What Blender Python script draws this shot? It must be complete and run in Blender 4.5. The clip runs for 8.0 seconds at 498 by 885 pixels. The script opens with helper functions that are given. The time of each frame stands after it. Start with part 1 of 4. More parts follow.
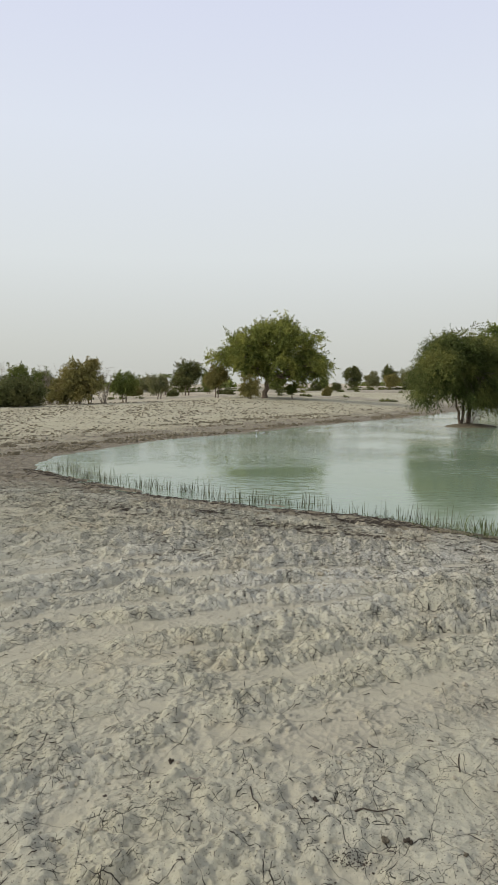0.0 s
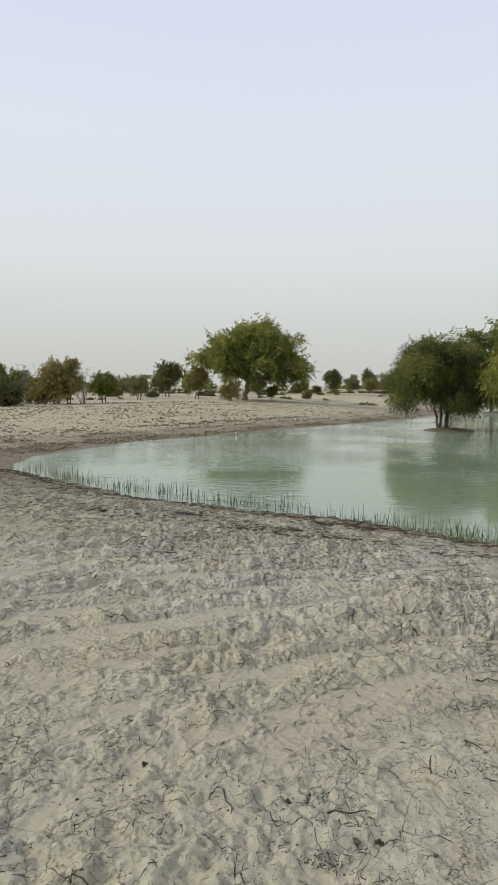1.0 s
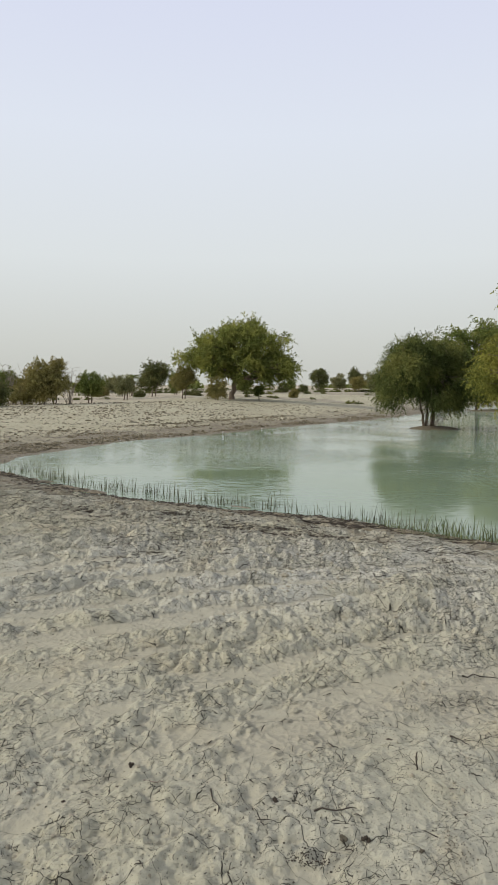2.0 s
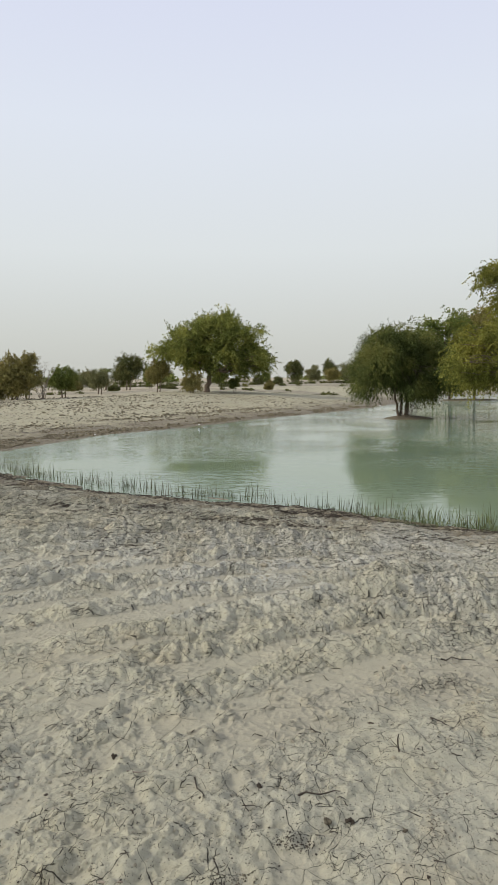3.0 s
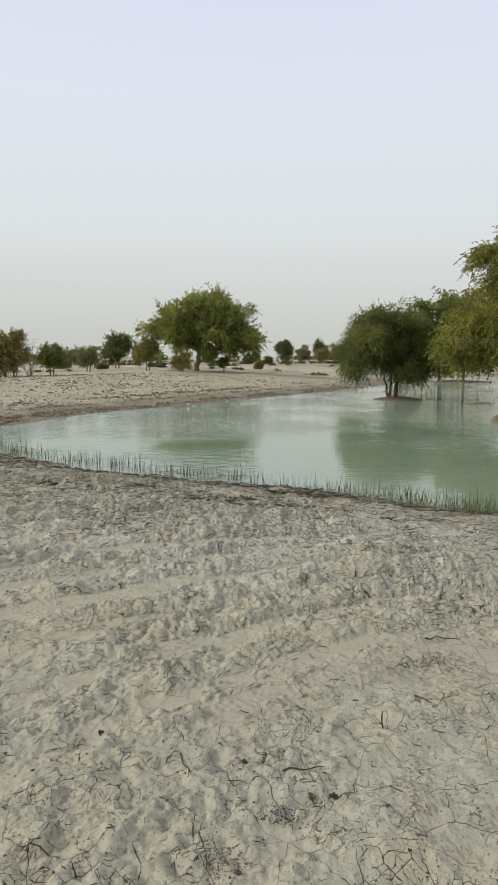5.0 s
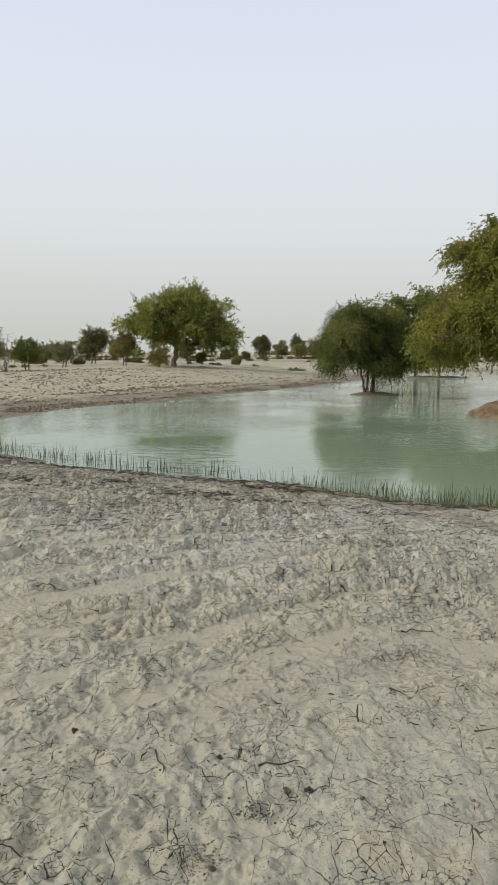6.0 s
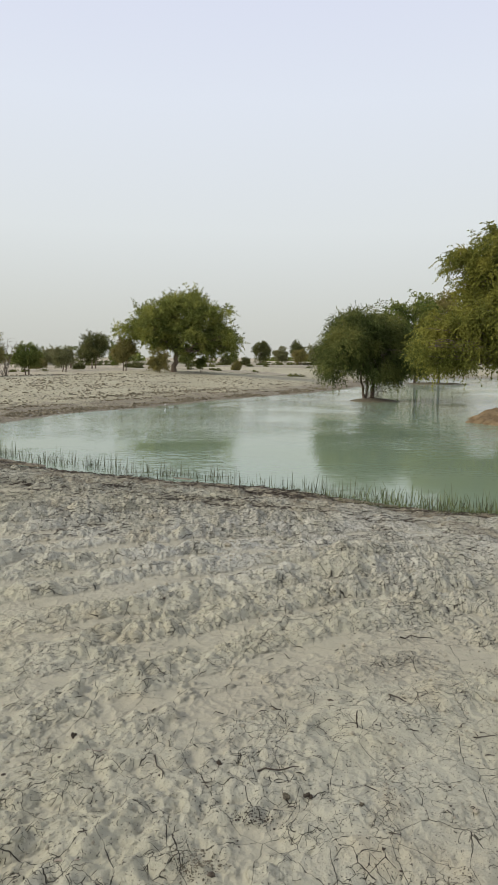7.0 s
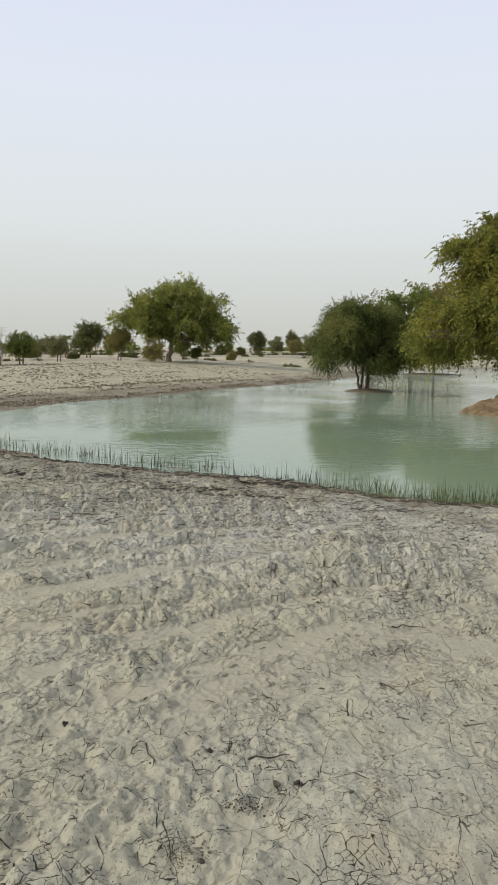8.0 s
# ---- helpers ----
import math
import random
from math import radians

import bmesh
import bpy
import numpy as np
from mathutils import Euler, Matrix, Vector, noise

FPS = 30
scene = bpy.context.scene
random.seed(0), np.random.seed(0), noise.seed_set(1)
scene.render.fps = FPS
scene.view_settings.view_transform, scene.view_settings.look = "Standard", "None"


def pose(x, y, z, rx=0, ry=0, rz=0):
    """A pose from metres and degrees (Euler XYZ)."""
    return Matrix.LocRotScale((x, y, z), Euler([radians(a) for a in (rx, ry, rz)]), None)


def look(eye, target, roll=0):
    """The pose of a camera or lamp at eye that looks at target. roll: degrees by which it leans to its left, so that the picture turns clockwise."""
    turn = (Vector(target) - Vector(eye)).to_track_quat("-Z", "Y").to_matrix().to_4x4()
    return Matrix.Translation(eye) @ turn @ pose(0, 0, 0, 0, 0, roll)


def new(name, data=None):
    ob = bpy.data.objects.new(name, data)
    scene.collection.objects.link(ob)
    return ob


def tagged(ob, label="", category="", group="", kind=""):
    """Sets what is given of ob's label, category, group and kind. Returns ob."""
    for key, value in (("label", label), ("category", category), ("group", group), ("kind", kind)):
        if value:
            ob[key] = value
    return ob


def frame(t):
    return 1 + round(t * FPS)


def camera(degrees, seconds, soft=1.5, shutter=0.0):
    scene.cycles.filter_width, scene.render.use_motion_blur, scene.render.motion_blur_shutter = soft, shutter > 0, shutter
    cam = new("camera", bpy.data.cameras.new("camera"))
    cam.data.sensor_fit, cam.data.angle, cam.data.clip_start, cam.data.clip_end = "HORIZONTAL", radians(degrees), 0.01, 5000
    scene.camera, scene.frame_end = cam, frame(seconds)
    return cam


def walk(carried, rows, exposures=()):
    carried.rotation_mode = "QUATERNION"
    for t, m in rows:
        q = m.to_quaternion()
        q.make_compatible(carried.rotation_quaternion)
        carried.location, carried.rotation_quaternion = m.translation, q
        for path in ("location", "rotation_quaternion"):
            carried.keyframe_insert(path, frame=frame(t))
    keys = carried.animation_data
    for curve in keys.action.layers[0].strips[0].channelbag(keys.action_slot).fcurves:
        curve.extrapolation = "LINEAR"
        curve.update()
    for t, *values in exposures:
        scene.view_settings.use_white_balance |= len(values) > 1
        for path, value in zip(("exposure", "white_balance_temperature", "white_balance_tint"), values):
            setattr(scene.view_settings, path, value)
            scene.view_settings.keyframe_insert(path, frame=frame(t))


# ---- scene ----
cam = camera(41.0, 8.0, soft=0.9)
PATH = [
    (0, (-0.001, -0.042, 1.892), (-0.001, 1.951, 1.716), -0.2),
    (0.5, (-0.001, -0.049, 1.892), (0.015, 1.943, 1.714), 0.2),
    (1, (0.013, -0.051, 1.898), (0.073, 1.941, 1.728), 0.5),
    (1.5, (0.017, -0.048, 1.9), (0.096, 1.943, 1.724), 0.7),
    (1.7, (0.027, -0.048, 1.898), (0.11, 1.944, 1.73), 0.3),
    (2.8, (0.006, -0.055, 1.887), (0.165, 1.93, 1.697), -0.0),
    (3, (0.013, -0.043, 1.876), (0.183, 1.941, 1.682), -0.5),
    (3.5, (0.005, -0.043, 1.876), (0.184, 1.934, 1.628), 0.3),
    (4, (0.004, -0.039, 1.875), (0.203, 1.935, 1.624), 0.4),
    (4.2, (0.009, -0.034, 1.875), (0.206, 1.941, 1.626), 0.2),
    (5.3, (0.021, -0.034, 1.874), (0.225, 1.938, 1.61), 0.1),
    (5.5, (0.026, -0.024, 1.87), (0.244, 1.945, 1.599), 0.3),
    (6, (0.033, -0.017, 1.866), (0.3, 1.947, 1.598), 0.2),
    (6.5, (0.025, -0.033, 1.875), (0.288, 1.935, 1.639), 0.4),
    (7, (0.026, -0.025, 1.866), (0.295, 1.941, 1.615), 0.5),
    (7.5, (0.014, -0.034, 1.87), (0.316, 1.918, 1.56), 1.7),
    (8, (0.041, -0.021, 1.862), (0.324, 1.939, 1.582), 0.7),
]
walk(cam, [(t, look(eye, target, roll)) for t, eye, target, roll in PATH],
     exposures=[(0, -0.03), (3, -0.01), (7, 0.0), (8, 0.03)])

# ---- world, sun, exposure ----
SUN = Vector((-0.86, -0.06, 0.54)).normalized()      # towards the sun: hazy, low, from the side
world = bpy.data.worlds.new("hazy_sky")
scene.world = world
world.use_nodes = True
wn, wl = world.node_tree.nodes, world.node_tree.links
wn.clear()
sky = wn.new("ShaderNodeTexSky")
sky.sky_type, sky.sun_disc = 'NISHITA', False
sky.sun_elevation = math.asin(SUN.z)
sky.sun_rotation = math.atan2(SUN.x, SUN.y)
sky.air_density, sky.dust_density, sky.ozone_density = 1.0, 6.0, 1.5
clear_bg = wn.new("ShaderNodeBackground")
clear_bg.inputs["Strength"].default_value = 0.10
wl.new(sky.outputs[0], clear_bg.inputs[0])
coord, split, ramp = wn.new("ShaderNodeTexCoord"), wn.new("ShaderNodeSeparateXYZ"), wn.new("ShaderNodeValToRGB")
wl.new(coord.outputs["Generated"], split.inputs[0])
wl.new(split.outputs["Z"], ramp.inputs[0])
HAZE = [(0.0, (0.60, 0.61, 0.565)), (0.06, (0.66, 0.68, 0.645)), (0.18, (0.77, 0.81, 0.82)),
        (0.34, (0.79, 0.84, 0.93)), (0.52, (0.73, 0.77, 0.94)), (1.0, (0.66, 0.685, 0.77))]
el = ramp.color_ramp.elements
while len(el) < len(HAZE):
    el.new(0.5)
for e, (p, c) in zip(el, HAZE):
    e.position, e.color = p, (*c, 1)
haze_bg, both, wout = wn.new("ShaderNodeBackground"), wn.new("ShaderNodeMixShader"), wn.new("ShaderNodeOutputWorld")
wl.new(ramp.outputs[0], haze_bg.inputs[0])
both.inputs[0].default_value = 0.92
wl.new(clear_bg.outputs[0], both.inputs[1])
wl.new(haze_bg.outputs[0], both.inputs[2])
wl.new(both.outputs[0], wout.inputs[0])

sun = new("sun", bpy.data.lights.new("sun", 'SUN'))
sun.data.energy, sun.data.angle, sun.data.color = 2.8, radians(8), (1.0, 0.945, 0.84)
sun.matrix_world = look(SUN * 60, (0, 0, 0))


# ---- noise on arrays ----
def hashed(ix, iy, seed):
    h = (ix.astype(np.int64) * 374761393 + iy.astype(np.int64) * 668265263 + seed * 1442695041) & 0xFFFFFFFF
    h = ((h ^ (h >> 13)) * 1274126177) & 0xFFFFFFFF
    h = ((h ^ (h >> 15)) * 2246822519) & 0xFFFFFFFF
    return ((h ^ (h >> 16)) & 0xFFFFFF) / float(0x1000000)


def vnoise(x, y, seed):
    ix, iy = np.floor(x), np.floor(y)
    fx, fy = x - ix, y - iy
    fx, fy = fx * fx * fx * (fx * (fx * 6 - 15) + 10), fy * fy * fy * (fy * (fy * 6 - 15) + 10)
    a, b = hashed(ix, iy, seed), hashed(ix + 1, iy, seed)
    c, d = hashed(ix, iy + 1, seed), hashed(ix + 1, iy + 1, seed)
    return (a + (b - a) * fx) * (1 - fy) + (c + (d - c) * fx) * fy


def fbm(x, y, octaves, seed, gain=0.5):
    total, amp, norm = 0.0, 1.0, 0.0
    for i in range(octaves):
        total = total + amp * vnoise(x, y, seed + i * 17)
        norm += amp
        x, y, amp = x * 1.93 + y * 0.6 + 5.1, y * 1.93 - x * 0.6 + 9.7, amp * gain
    return total / norm


def cells(x, y, seed):
    """Distances to the nearest and the second nearest of scattered points."""
    ix, iy = np.floor(x), np.floor(y)
    f1, f2 = np.full_like(x, 9.0), np.full_like(x, 9.0)
    for dx in (-1, 0, 1):
        for dy in (-1, 0, 1):
            px, py = ix + dx, iy + dy
            d = np.hypot(px + hashed(px, py, seed) - x, py + hashed(px, py, seed + 7) - y)
            f2 = np.minimum(f2, np.maximum(f1, d))
            f1 = np.minimum(f1, d)
    return f1, f2


def ease(a, b, v):
    v = np.clip((v - a) / (b - a), 0, 1)
    return v * v * (3 - 2 * v)


# ---- the plan of the pond and the lie of the land ----
POND = [(-5.3, 16.0), (-4.8, 14.75), (-3.5, 13.1), (-2.35, 11.8), (-1.35, 11.05), (-0.37, 10.4), (0.33, 10.0),
        (1.0, 9.6), (1.6, 9.2), (2.1, 8.8), (2.5, 8.4), (2.9, 8.0), (3.4, 7.6), (4.1, 7.27), (5.5, 6.8), (8, 6.3),
        (12, 6.5), (18, 9), (26, 16), (33, 28), (40, 42), (42, 58), (35, 66), (25, 63), (18, 53), (13.2, 43),
        (9.5, 38), (8.4, 35.9), (5.9, 33), (3.35, 30.4), (1.9, 28.4), (0.5, 26.4), (-1.4, 23.9), (-2.74, 22.8),
        (-3.6, 21.1), (-4.4, 19.2), (-5.0, 17.3)]


def shore(x, y):
    """Metres to the water's edge; below zero in the pond."""
    best, inside = np.full(x.shape, 1e9), np.zeros(x.shape, bool)
    for (ax, ay), (bx, by) in zip(POND, POND[1:] + POND[:1]):
        ex, ey = bx - ax, by - ay
        k = np.clip(((x - ax) * ex + (y - ay) * ey) / (ex * ex + ey * ey), 0, 1)
        best = np.minimum(best, (x - ax - k * ex) ** 2 + (y - ay - k * ey) ** 2)
        if by != ay:
            inside ^= ((ay > y) != (by > y)) & (x < ex * (y - ay) / ey + ax)
    s = np.sqrt(best)
    s = np.where(inside, -s, s)
    wob = np.clip(np.hypot(x, y) / 30, 0.35, 1.5)
    ragged = 0.5 * (vnoise((0.83 * x - 0.56 * y) * 1.3, (0.56 * x + 0.83 * y) * 5.5, 6) - 0.5) * (1 - ease(12, 17, y))
    return s + ragged + wob * (0.5 * (vnoise(x * 0.8, y * 0.8, 3) - 0.5) + 0.25 * (vnoise(x * 3, y * 3, 4) - 0.5)) + 0.16 * (vnoise(x * 6 + y, y * 9, 5) - 0.5)


def land(x, y, s):
    """The lie of the land without its lumps."""
    near = 0.30 * (1 - np.exp(-np.maximum(s, 0) / 2.4)) * 1.10
    far = 0.92 * ease(-3, 16, np.maximum(s, 0)) - 0.92 * ease(-3, 16, np.zeros(1))
    far = far * 1.07 + 0.10 * (fbm(x * 0.12, y * 0.12, 2, 40) - 0.5) * ease(4, 14, s)
    far = far * (0.66 + 0.34 * ease(-12, 3, x))
    far = far + (0.72 - far) * ease(18, 70, s)
    w = ease(12.5, 20, y) + (1 - ease(12.5, 20, y)) * ease(5, 14, -x)
    dry = near * (1 - w) + far * w
    return np.where(s > 0, dry, np.maximum(-0.9, 0.10 * s))


def trampled(x, y, s):
    """Where hooves have churned the mud: most towards the water."""
    return ease(5.2, 2.0, s + 2.2 * (fbm(x * 0.6, y * 0.6, 2, 180) - 0.5)) * (1 - ease(12.5, 20, y))


def billow(x, y, octaves, seed, gain=0.5):
    """Rounded mounds that meet in sharp creases, 0 to 1."""
    total, amp, norm = 0.0, 1.0, 0.0
    for i in range(octaves):
        total = total + amp * np.abs(2 * vnoise(x, y, seed + i * 13) - 1)
        norm += amp
        x, y, amp = x * 1.9 + y * 0.7 + 3.3, y * 1.9 - x * 0.7 + 7.1, amp * gain
    return total / norm


def relief(x, y, s):
    """Old furrows, mounds, crumbs and the silt that has settled between them: extra height, silt."""
    wx, wy = x + 0.22 * (fbm(x * 1.3, y * 1.3, 2, 60) - 0.5), y + 0.22 * (fbm(x * 1.3, y * 1.3, 2, 70) - 0.5)
    r = np.hypot(wx - 2.6, wy + 0.8) + 0.12 * (fbm(x * 0.5, y * 0.5, 2, 80) - 0.5)
    arc = np.arctan2(wx - 2.6, wy + 0.8)
    tramp = trampled(x, y, s)
    mid = ease(3.4, 4.8, y)
    wave = np.sin(r * 13.0 + 3 * vnoise(x * 0.4, y * 0.4, 95))
    wave = wave + 0.25 * np.cos(2 * (r * 13.0 + 3 * vnoise(x * 0.4, y * 0.4, 95)))
    crest = 0.45 + 0.9 * vnoise(arc * 5.0, r * 1.2, 97)
    furrow = (fbm(r * 2.3, arc * 1.5, 2, 90) - 0.5) + (0.20 + 0.36 * mid) * crest * wave
    rough = ease(0.36, 0.62, fbm(x * 0.9, y * 0.9, 2, 120) + 0.06 * wave)
    mound = 1 - 2 * billow(wx * 2.9 + 0.3 * wave, wy * 2.9, 3, 100, 0.6)
    crinkle = 0.5 - billow(wx * 9.0, wy * 9.0, 4, 110, 0.7)
    rill = fbm(r * 9.0, arc * 5.0, 2, 170) - 0.5
    h = 0.095 * furrow - 0.052 * (0.6 + 0.4 * rough) * mound - (0.026 + 0.038 * rough + 0.018 * tramp) * crinkle
    h = h + (0.020 + 0.026 * tramp) * rill + (0.030 + 0.046 * rough) * (fbm(x * 13, y * 13, 4, 130, 0.72) - 0.5)
    h = h * (0.76 + 0.24 * ease(2.6, 4.2, y))
    level = -0.033 - 0.008 * tramp + 0.075 * (fbm(x * 0.8 + 3, y * 0.8, 2, 140) - 0.5)
    pool = np.exp(-((r - 4.28) / 0.20) ** 2) * ease(-0.2, 0.3, x) * ease(2.4, 1.4, x) + np.exp(-((r - 2.75) / 0.28) ** 2) * ease(0.5, 0.9, x)
    h, level = h - 0.030 * pool, level + 0.020 * pool
    silt = ease(-0.020, 0.020, level - h + 0.024 * (fbm(x * 4, y * 4, 3, 155) - 0.5))
    k = 0.012
    h = 0.15 * h + 0.85 * (0.5 * (h + level + np.sqrt((h - level) ** 2 + k * k)) - 0.25 * k)
    h = h + silt * (0.012 * (fbm(x * 5, y * 5, 4, 150, 0.6) - 0.5) + 0.010 * np.maximum(0.0, 0.30 - cells(wx * 9, wy * 9, 158)[0]) * ease(0.45, 0.6, fbm(x * 1.5, y * 1.5, 2, 159)))
    fade = ease(0.0, 1.0, s) * (1 - 0.55 * ease(9, 16, np.hypot(x, y)))
    fade = fade * ease(-30, 1.0, y) * (1 - 0.9 * ease(12, 60, np.abs(x)))
    return h * fade, silt * ease(0.5, 1.5, s)


def ground_zs(x, y):
    """Heights of the ground at arrays of places."""
    x, y = np.asarray(x, float), np.asarray(y, float)
    s = shore(x, y)
    return land(x, y, s) + relief(x, y, s)[0]


def ground_z(x, y):
    return float(ground_zs([x], [y])[0])


# ---- materials ----
class Nodes:
    def __init__(self, name):
        self.m = bpy.data.materials.new(name)
        self.m.use_nodes = True
        self.t = self.m.node_tree
        self.t.nodes.clear()
        self.out = self.add("OutputMaterial")

    def add(self, kind, **kw):
        n = self.t.nodes.new("ShaderNode" + kind)
        for k, v in kw.items():
            if hasattr(v, "is_output"):
                self.t.links.new(v, n.inputs[k])
            else:
                n.inputs[k].default_value = v
        return n

    def noise(self, vec, scale, detail=4.0, rough=0.55, distort=0.0):
        return self.add("TexNoise", Vector=vec, Scale=scale, Detail=detail, Roughness=rough, Distortion=distort).outputs["Fac"]

    def span(self, v, a, b, lo=0.0, hi=1.0):
        n = self.t.nodes.new("ShaderNodeMapRange")
        n.interpolation_type = 'SMOOTHSTEP'
        self.t.links.new(v, n.inputs[0])
        for i, q in enumerate((a, b, lo, hi)):
            n.inputs[i + 1].default_value = q
        return n.outputs[0]

    def math(self, op, a, b=0.0):
        n = self.t.nodes.new("ShaderNodeMath")
        n.operation = op
        for i, v in enumerate((a, b)):
            if hasattr(v, "is_output"):
                self.t.links.new(v, n.inputs[i])
            else:
                n.inputs[i].default_value = v
        return n.outputs[0]

    def mix(self, f, a, b, blend='MIX'):
        n = self.t.nodes.new("ShaderNodeMix")
        n.data_type, n.blend_type = 'RGBA', blend
        for i, v in ((0, f), (6, a), (7, b)):
            if hasattr(v, "is_output"):
                self.t.links.new(v, n.inputs[i])
            else:
                n.inputs[i].default_value = v if i == 0 else (*v, 1)
        return n.outputs[2]

    def bump(self, height, dist, strength=1.0, normal=None):
        n = self.add("Bump", Height=height, Distance=dist, Strength=strength)
        if normal is not None:
            self.t.links.new(normal, n.inputs["Normal"])
        return n.outputs[0]

    def done(self, shader):
        self.t.links.new(shader, self.out.inputs["Surface"])
        return self.m


def mud_material():
    k = Nodes("drying_mud")
    v = k.add("TexCoord").outputs["Object"]
    silt = k.add("Attribute")
    silt.attribute_name = "silt"
    wet = k.add("Attribute")
    wet.attribute_name = "wet"
    far = k.add("Attribute")
    far.attribute_name = "plain"
    tramp = k.add("Attribute")
    tramp.attribute_name = "trampled"
    tramp = tramp.outputs["Fac"]
    salt = k.add("Attribute")
    salt.attribute_name = "salt"
    salt = salt.outputs["Fac"]
    hollow = k.add("Attribute")
    hollow.attribute_name = "hollow"
    hollow = hollow.outputs["Fac"]
    silt, wet, far = silt.outputs["Fac"], wet.outputs["Fac"], far.outputs["Fac"]
    tone = k.noise(v, 0.55, 5, 0.6)
    c = k.mix(k.span(tone, 0.40, 0.60), (0.415, 0.392, 0.280), (0.402, 0.387, 0.295))
    c = k.mix(k.math('MULTIPLY', salt, k.span(k.noise(v, 2.2, 4), 0.38, 0.62, 0.3, 0.85)), c, (0.51, 0.495, 0.415))
    c = k.mix(k.span(k.noise(v, 1.7, 4), 0.57, 0.72, 0, 0.40), c, (0.49, 0.41, 0.255))
    c = k.mix(k.span(k.noise(v, 9.0, 6, 0.65), 0.50, 0.76, 0, 0.3), c, (0.32, 0.295, 0.225))
    c = k.mix(k.math('MULTIPLY', silt, 0.8), c, (0.328, 0.306, 0.224))
    c = k.mix(k.math('MULTIPLY', hollow, k.span(k.noise(v, 3.0, 4), 0.3, 0.6, 0.2, 0.6)), c, (0.315, 0.29, 0.215))
    c = k.mix(k.span(k.noise(v, 75.0, 5, 0.75), 0.55, 0.74, 0, 0.38), c, (0.20, 0.18, 0.14))
    specks = k.span(k.math('ADD', k.noise(v, 100.0, 3, 0.6), k.math('MULTIPLY', tramp, 0.055)), 0.63, 0.675, 0, 0.9)
    c = k.mix(k.math('MULTIPLY', specks, k.span(silt, 0, 1, 1, 0.25)), c, (0.06, 0.052, 0.04))
    marks = k.span(k.math('ADD', k.noise(v, 38.0, 4, 0.65, 0.5), k.math('MULTIPLY', tramp, 0.045)), 0.645, 0.68, 0, 0.9)
    c = k.mix(k.math('MULTIPLY', marks, k.span(silt, 0, 1, 1, 0.3)), c, (0.075, 0.064, 0.05))
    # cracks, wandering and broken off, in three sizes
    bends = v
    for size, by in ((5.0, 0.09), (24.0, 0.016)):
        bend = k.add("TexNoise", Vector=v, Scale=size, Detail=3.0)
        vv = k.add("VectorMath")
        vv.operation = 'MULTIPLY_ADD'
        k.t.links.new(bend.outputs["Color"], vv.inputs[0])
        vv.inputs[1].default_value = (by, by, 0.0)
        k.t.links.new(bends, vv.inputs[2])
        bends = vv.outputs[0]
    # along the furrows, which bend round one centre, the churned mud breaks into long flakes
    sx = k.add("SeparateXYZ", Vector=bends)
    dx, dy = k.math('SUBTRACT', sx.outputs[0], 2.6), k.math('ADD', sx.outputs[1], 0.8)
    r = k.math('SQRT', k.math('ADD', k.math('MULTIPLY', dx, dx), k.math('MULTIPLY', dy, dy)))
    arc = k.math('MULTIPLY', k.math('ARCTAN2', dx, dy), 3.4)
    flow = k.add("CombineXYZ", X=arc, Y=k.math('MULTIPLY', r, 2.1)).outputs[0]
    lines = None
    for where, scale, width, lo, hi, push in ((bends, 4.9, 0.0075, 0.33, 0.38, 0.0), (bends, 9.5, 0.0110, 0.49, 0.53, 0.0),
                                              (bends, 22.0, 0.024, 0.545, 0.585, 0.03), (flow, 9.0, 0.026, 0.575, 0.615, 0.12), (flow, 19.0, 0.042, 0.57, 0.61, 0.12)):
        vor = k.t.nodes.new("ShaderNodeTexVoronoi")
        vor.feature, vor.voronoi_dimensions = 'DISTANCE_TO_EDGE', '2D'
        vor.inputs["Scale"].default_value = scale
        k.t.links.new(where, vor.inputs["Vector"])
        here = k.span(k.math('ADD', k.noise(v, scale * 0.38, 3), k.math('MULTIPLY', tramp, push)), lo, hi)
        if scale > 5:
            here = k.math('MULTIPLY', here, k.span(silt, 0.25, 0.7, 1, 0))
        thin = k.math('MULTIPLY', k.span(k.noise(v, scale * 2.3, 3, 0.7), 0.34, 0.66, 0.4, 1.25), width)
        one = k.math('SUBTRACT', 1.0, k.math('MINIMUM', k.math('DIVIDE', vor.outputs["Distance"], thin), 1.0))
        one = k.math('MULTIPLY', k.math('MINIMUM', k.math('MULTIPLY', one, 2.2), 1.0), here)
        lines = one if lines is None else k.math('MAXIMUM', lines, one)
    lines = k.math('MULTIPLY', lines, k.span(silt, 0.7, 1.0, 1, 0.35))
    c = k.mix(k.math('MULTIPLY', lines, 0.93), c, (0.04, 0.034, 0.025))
    c = k.mix(k.span(v_len(k, v), 13.0, 19.0, 0, 0.7), c, k.mix(k.span(k.noise(v, 0.35, 5, 0.65), 0.35, 0.65), (0.435, 0.402, 0.272), (0.365, 0.334, 0.222)))
    # the plain beyond the bank: pale, dry, with old crop rows
    pale = k.mix(k.span(k.noise(v, 0.05, 5), 0.4, 0.65), (0.42, 0.37, 0.268), (0.32, 0.28, 0.198))
    c = k.mix(far, c, pale)
    # hoof marks on the far bank, the shade inside them put into the colour
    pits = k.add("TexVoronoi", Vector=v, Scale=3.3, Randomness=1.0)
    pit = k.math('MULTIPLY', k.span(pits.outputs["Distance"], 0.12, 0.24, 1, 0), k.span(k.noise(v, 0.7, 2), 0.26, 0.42))
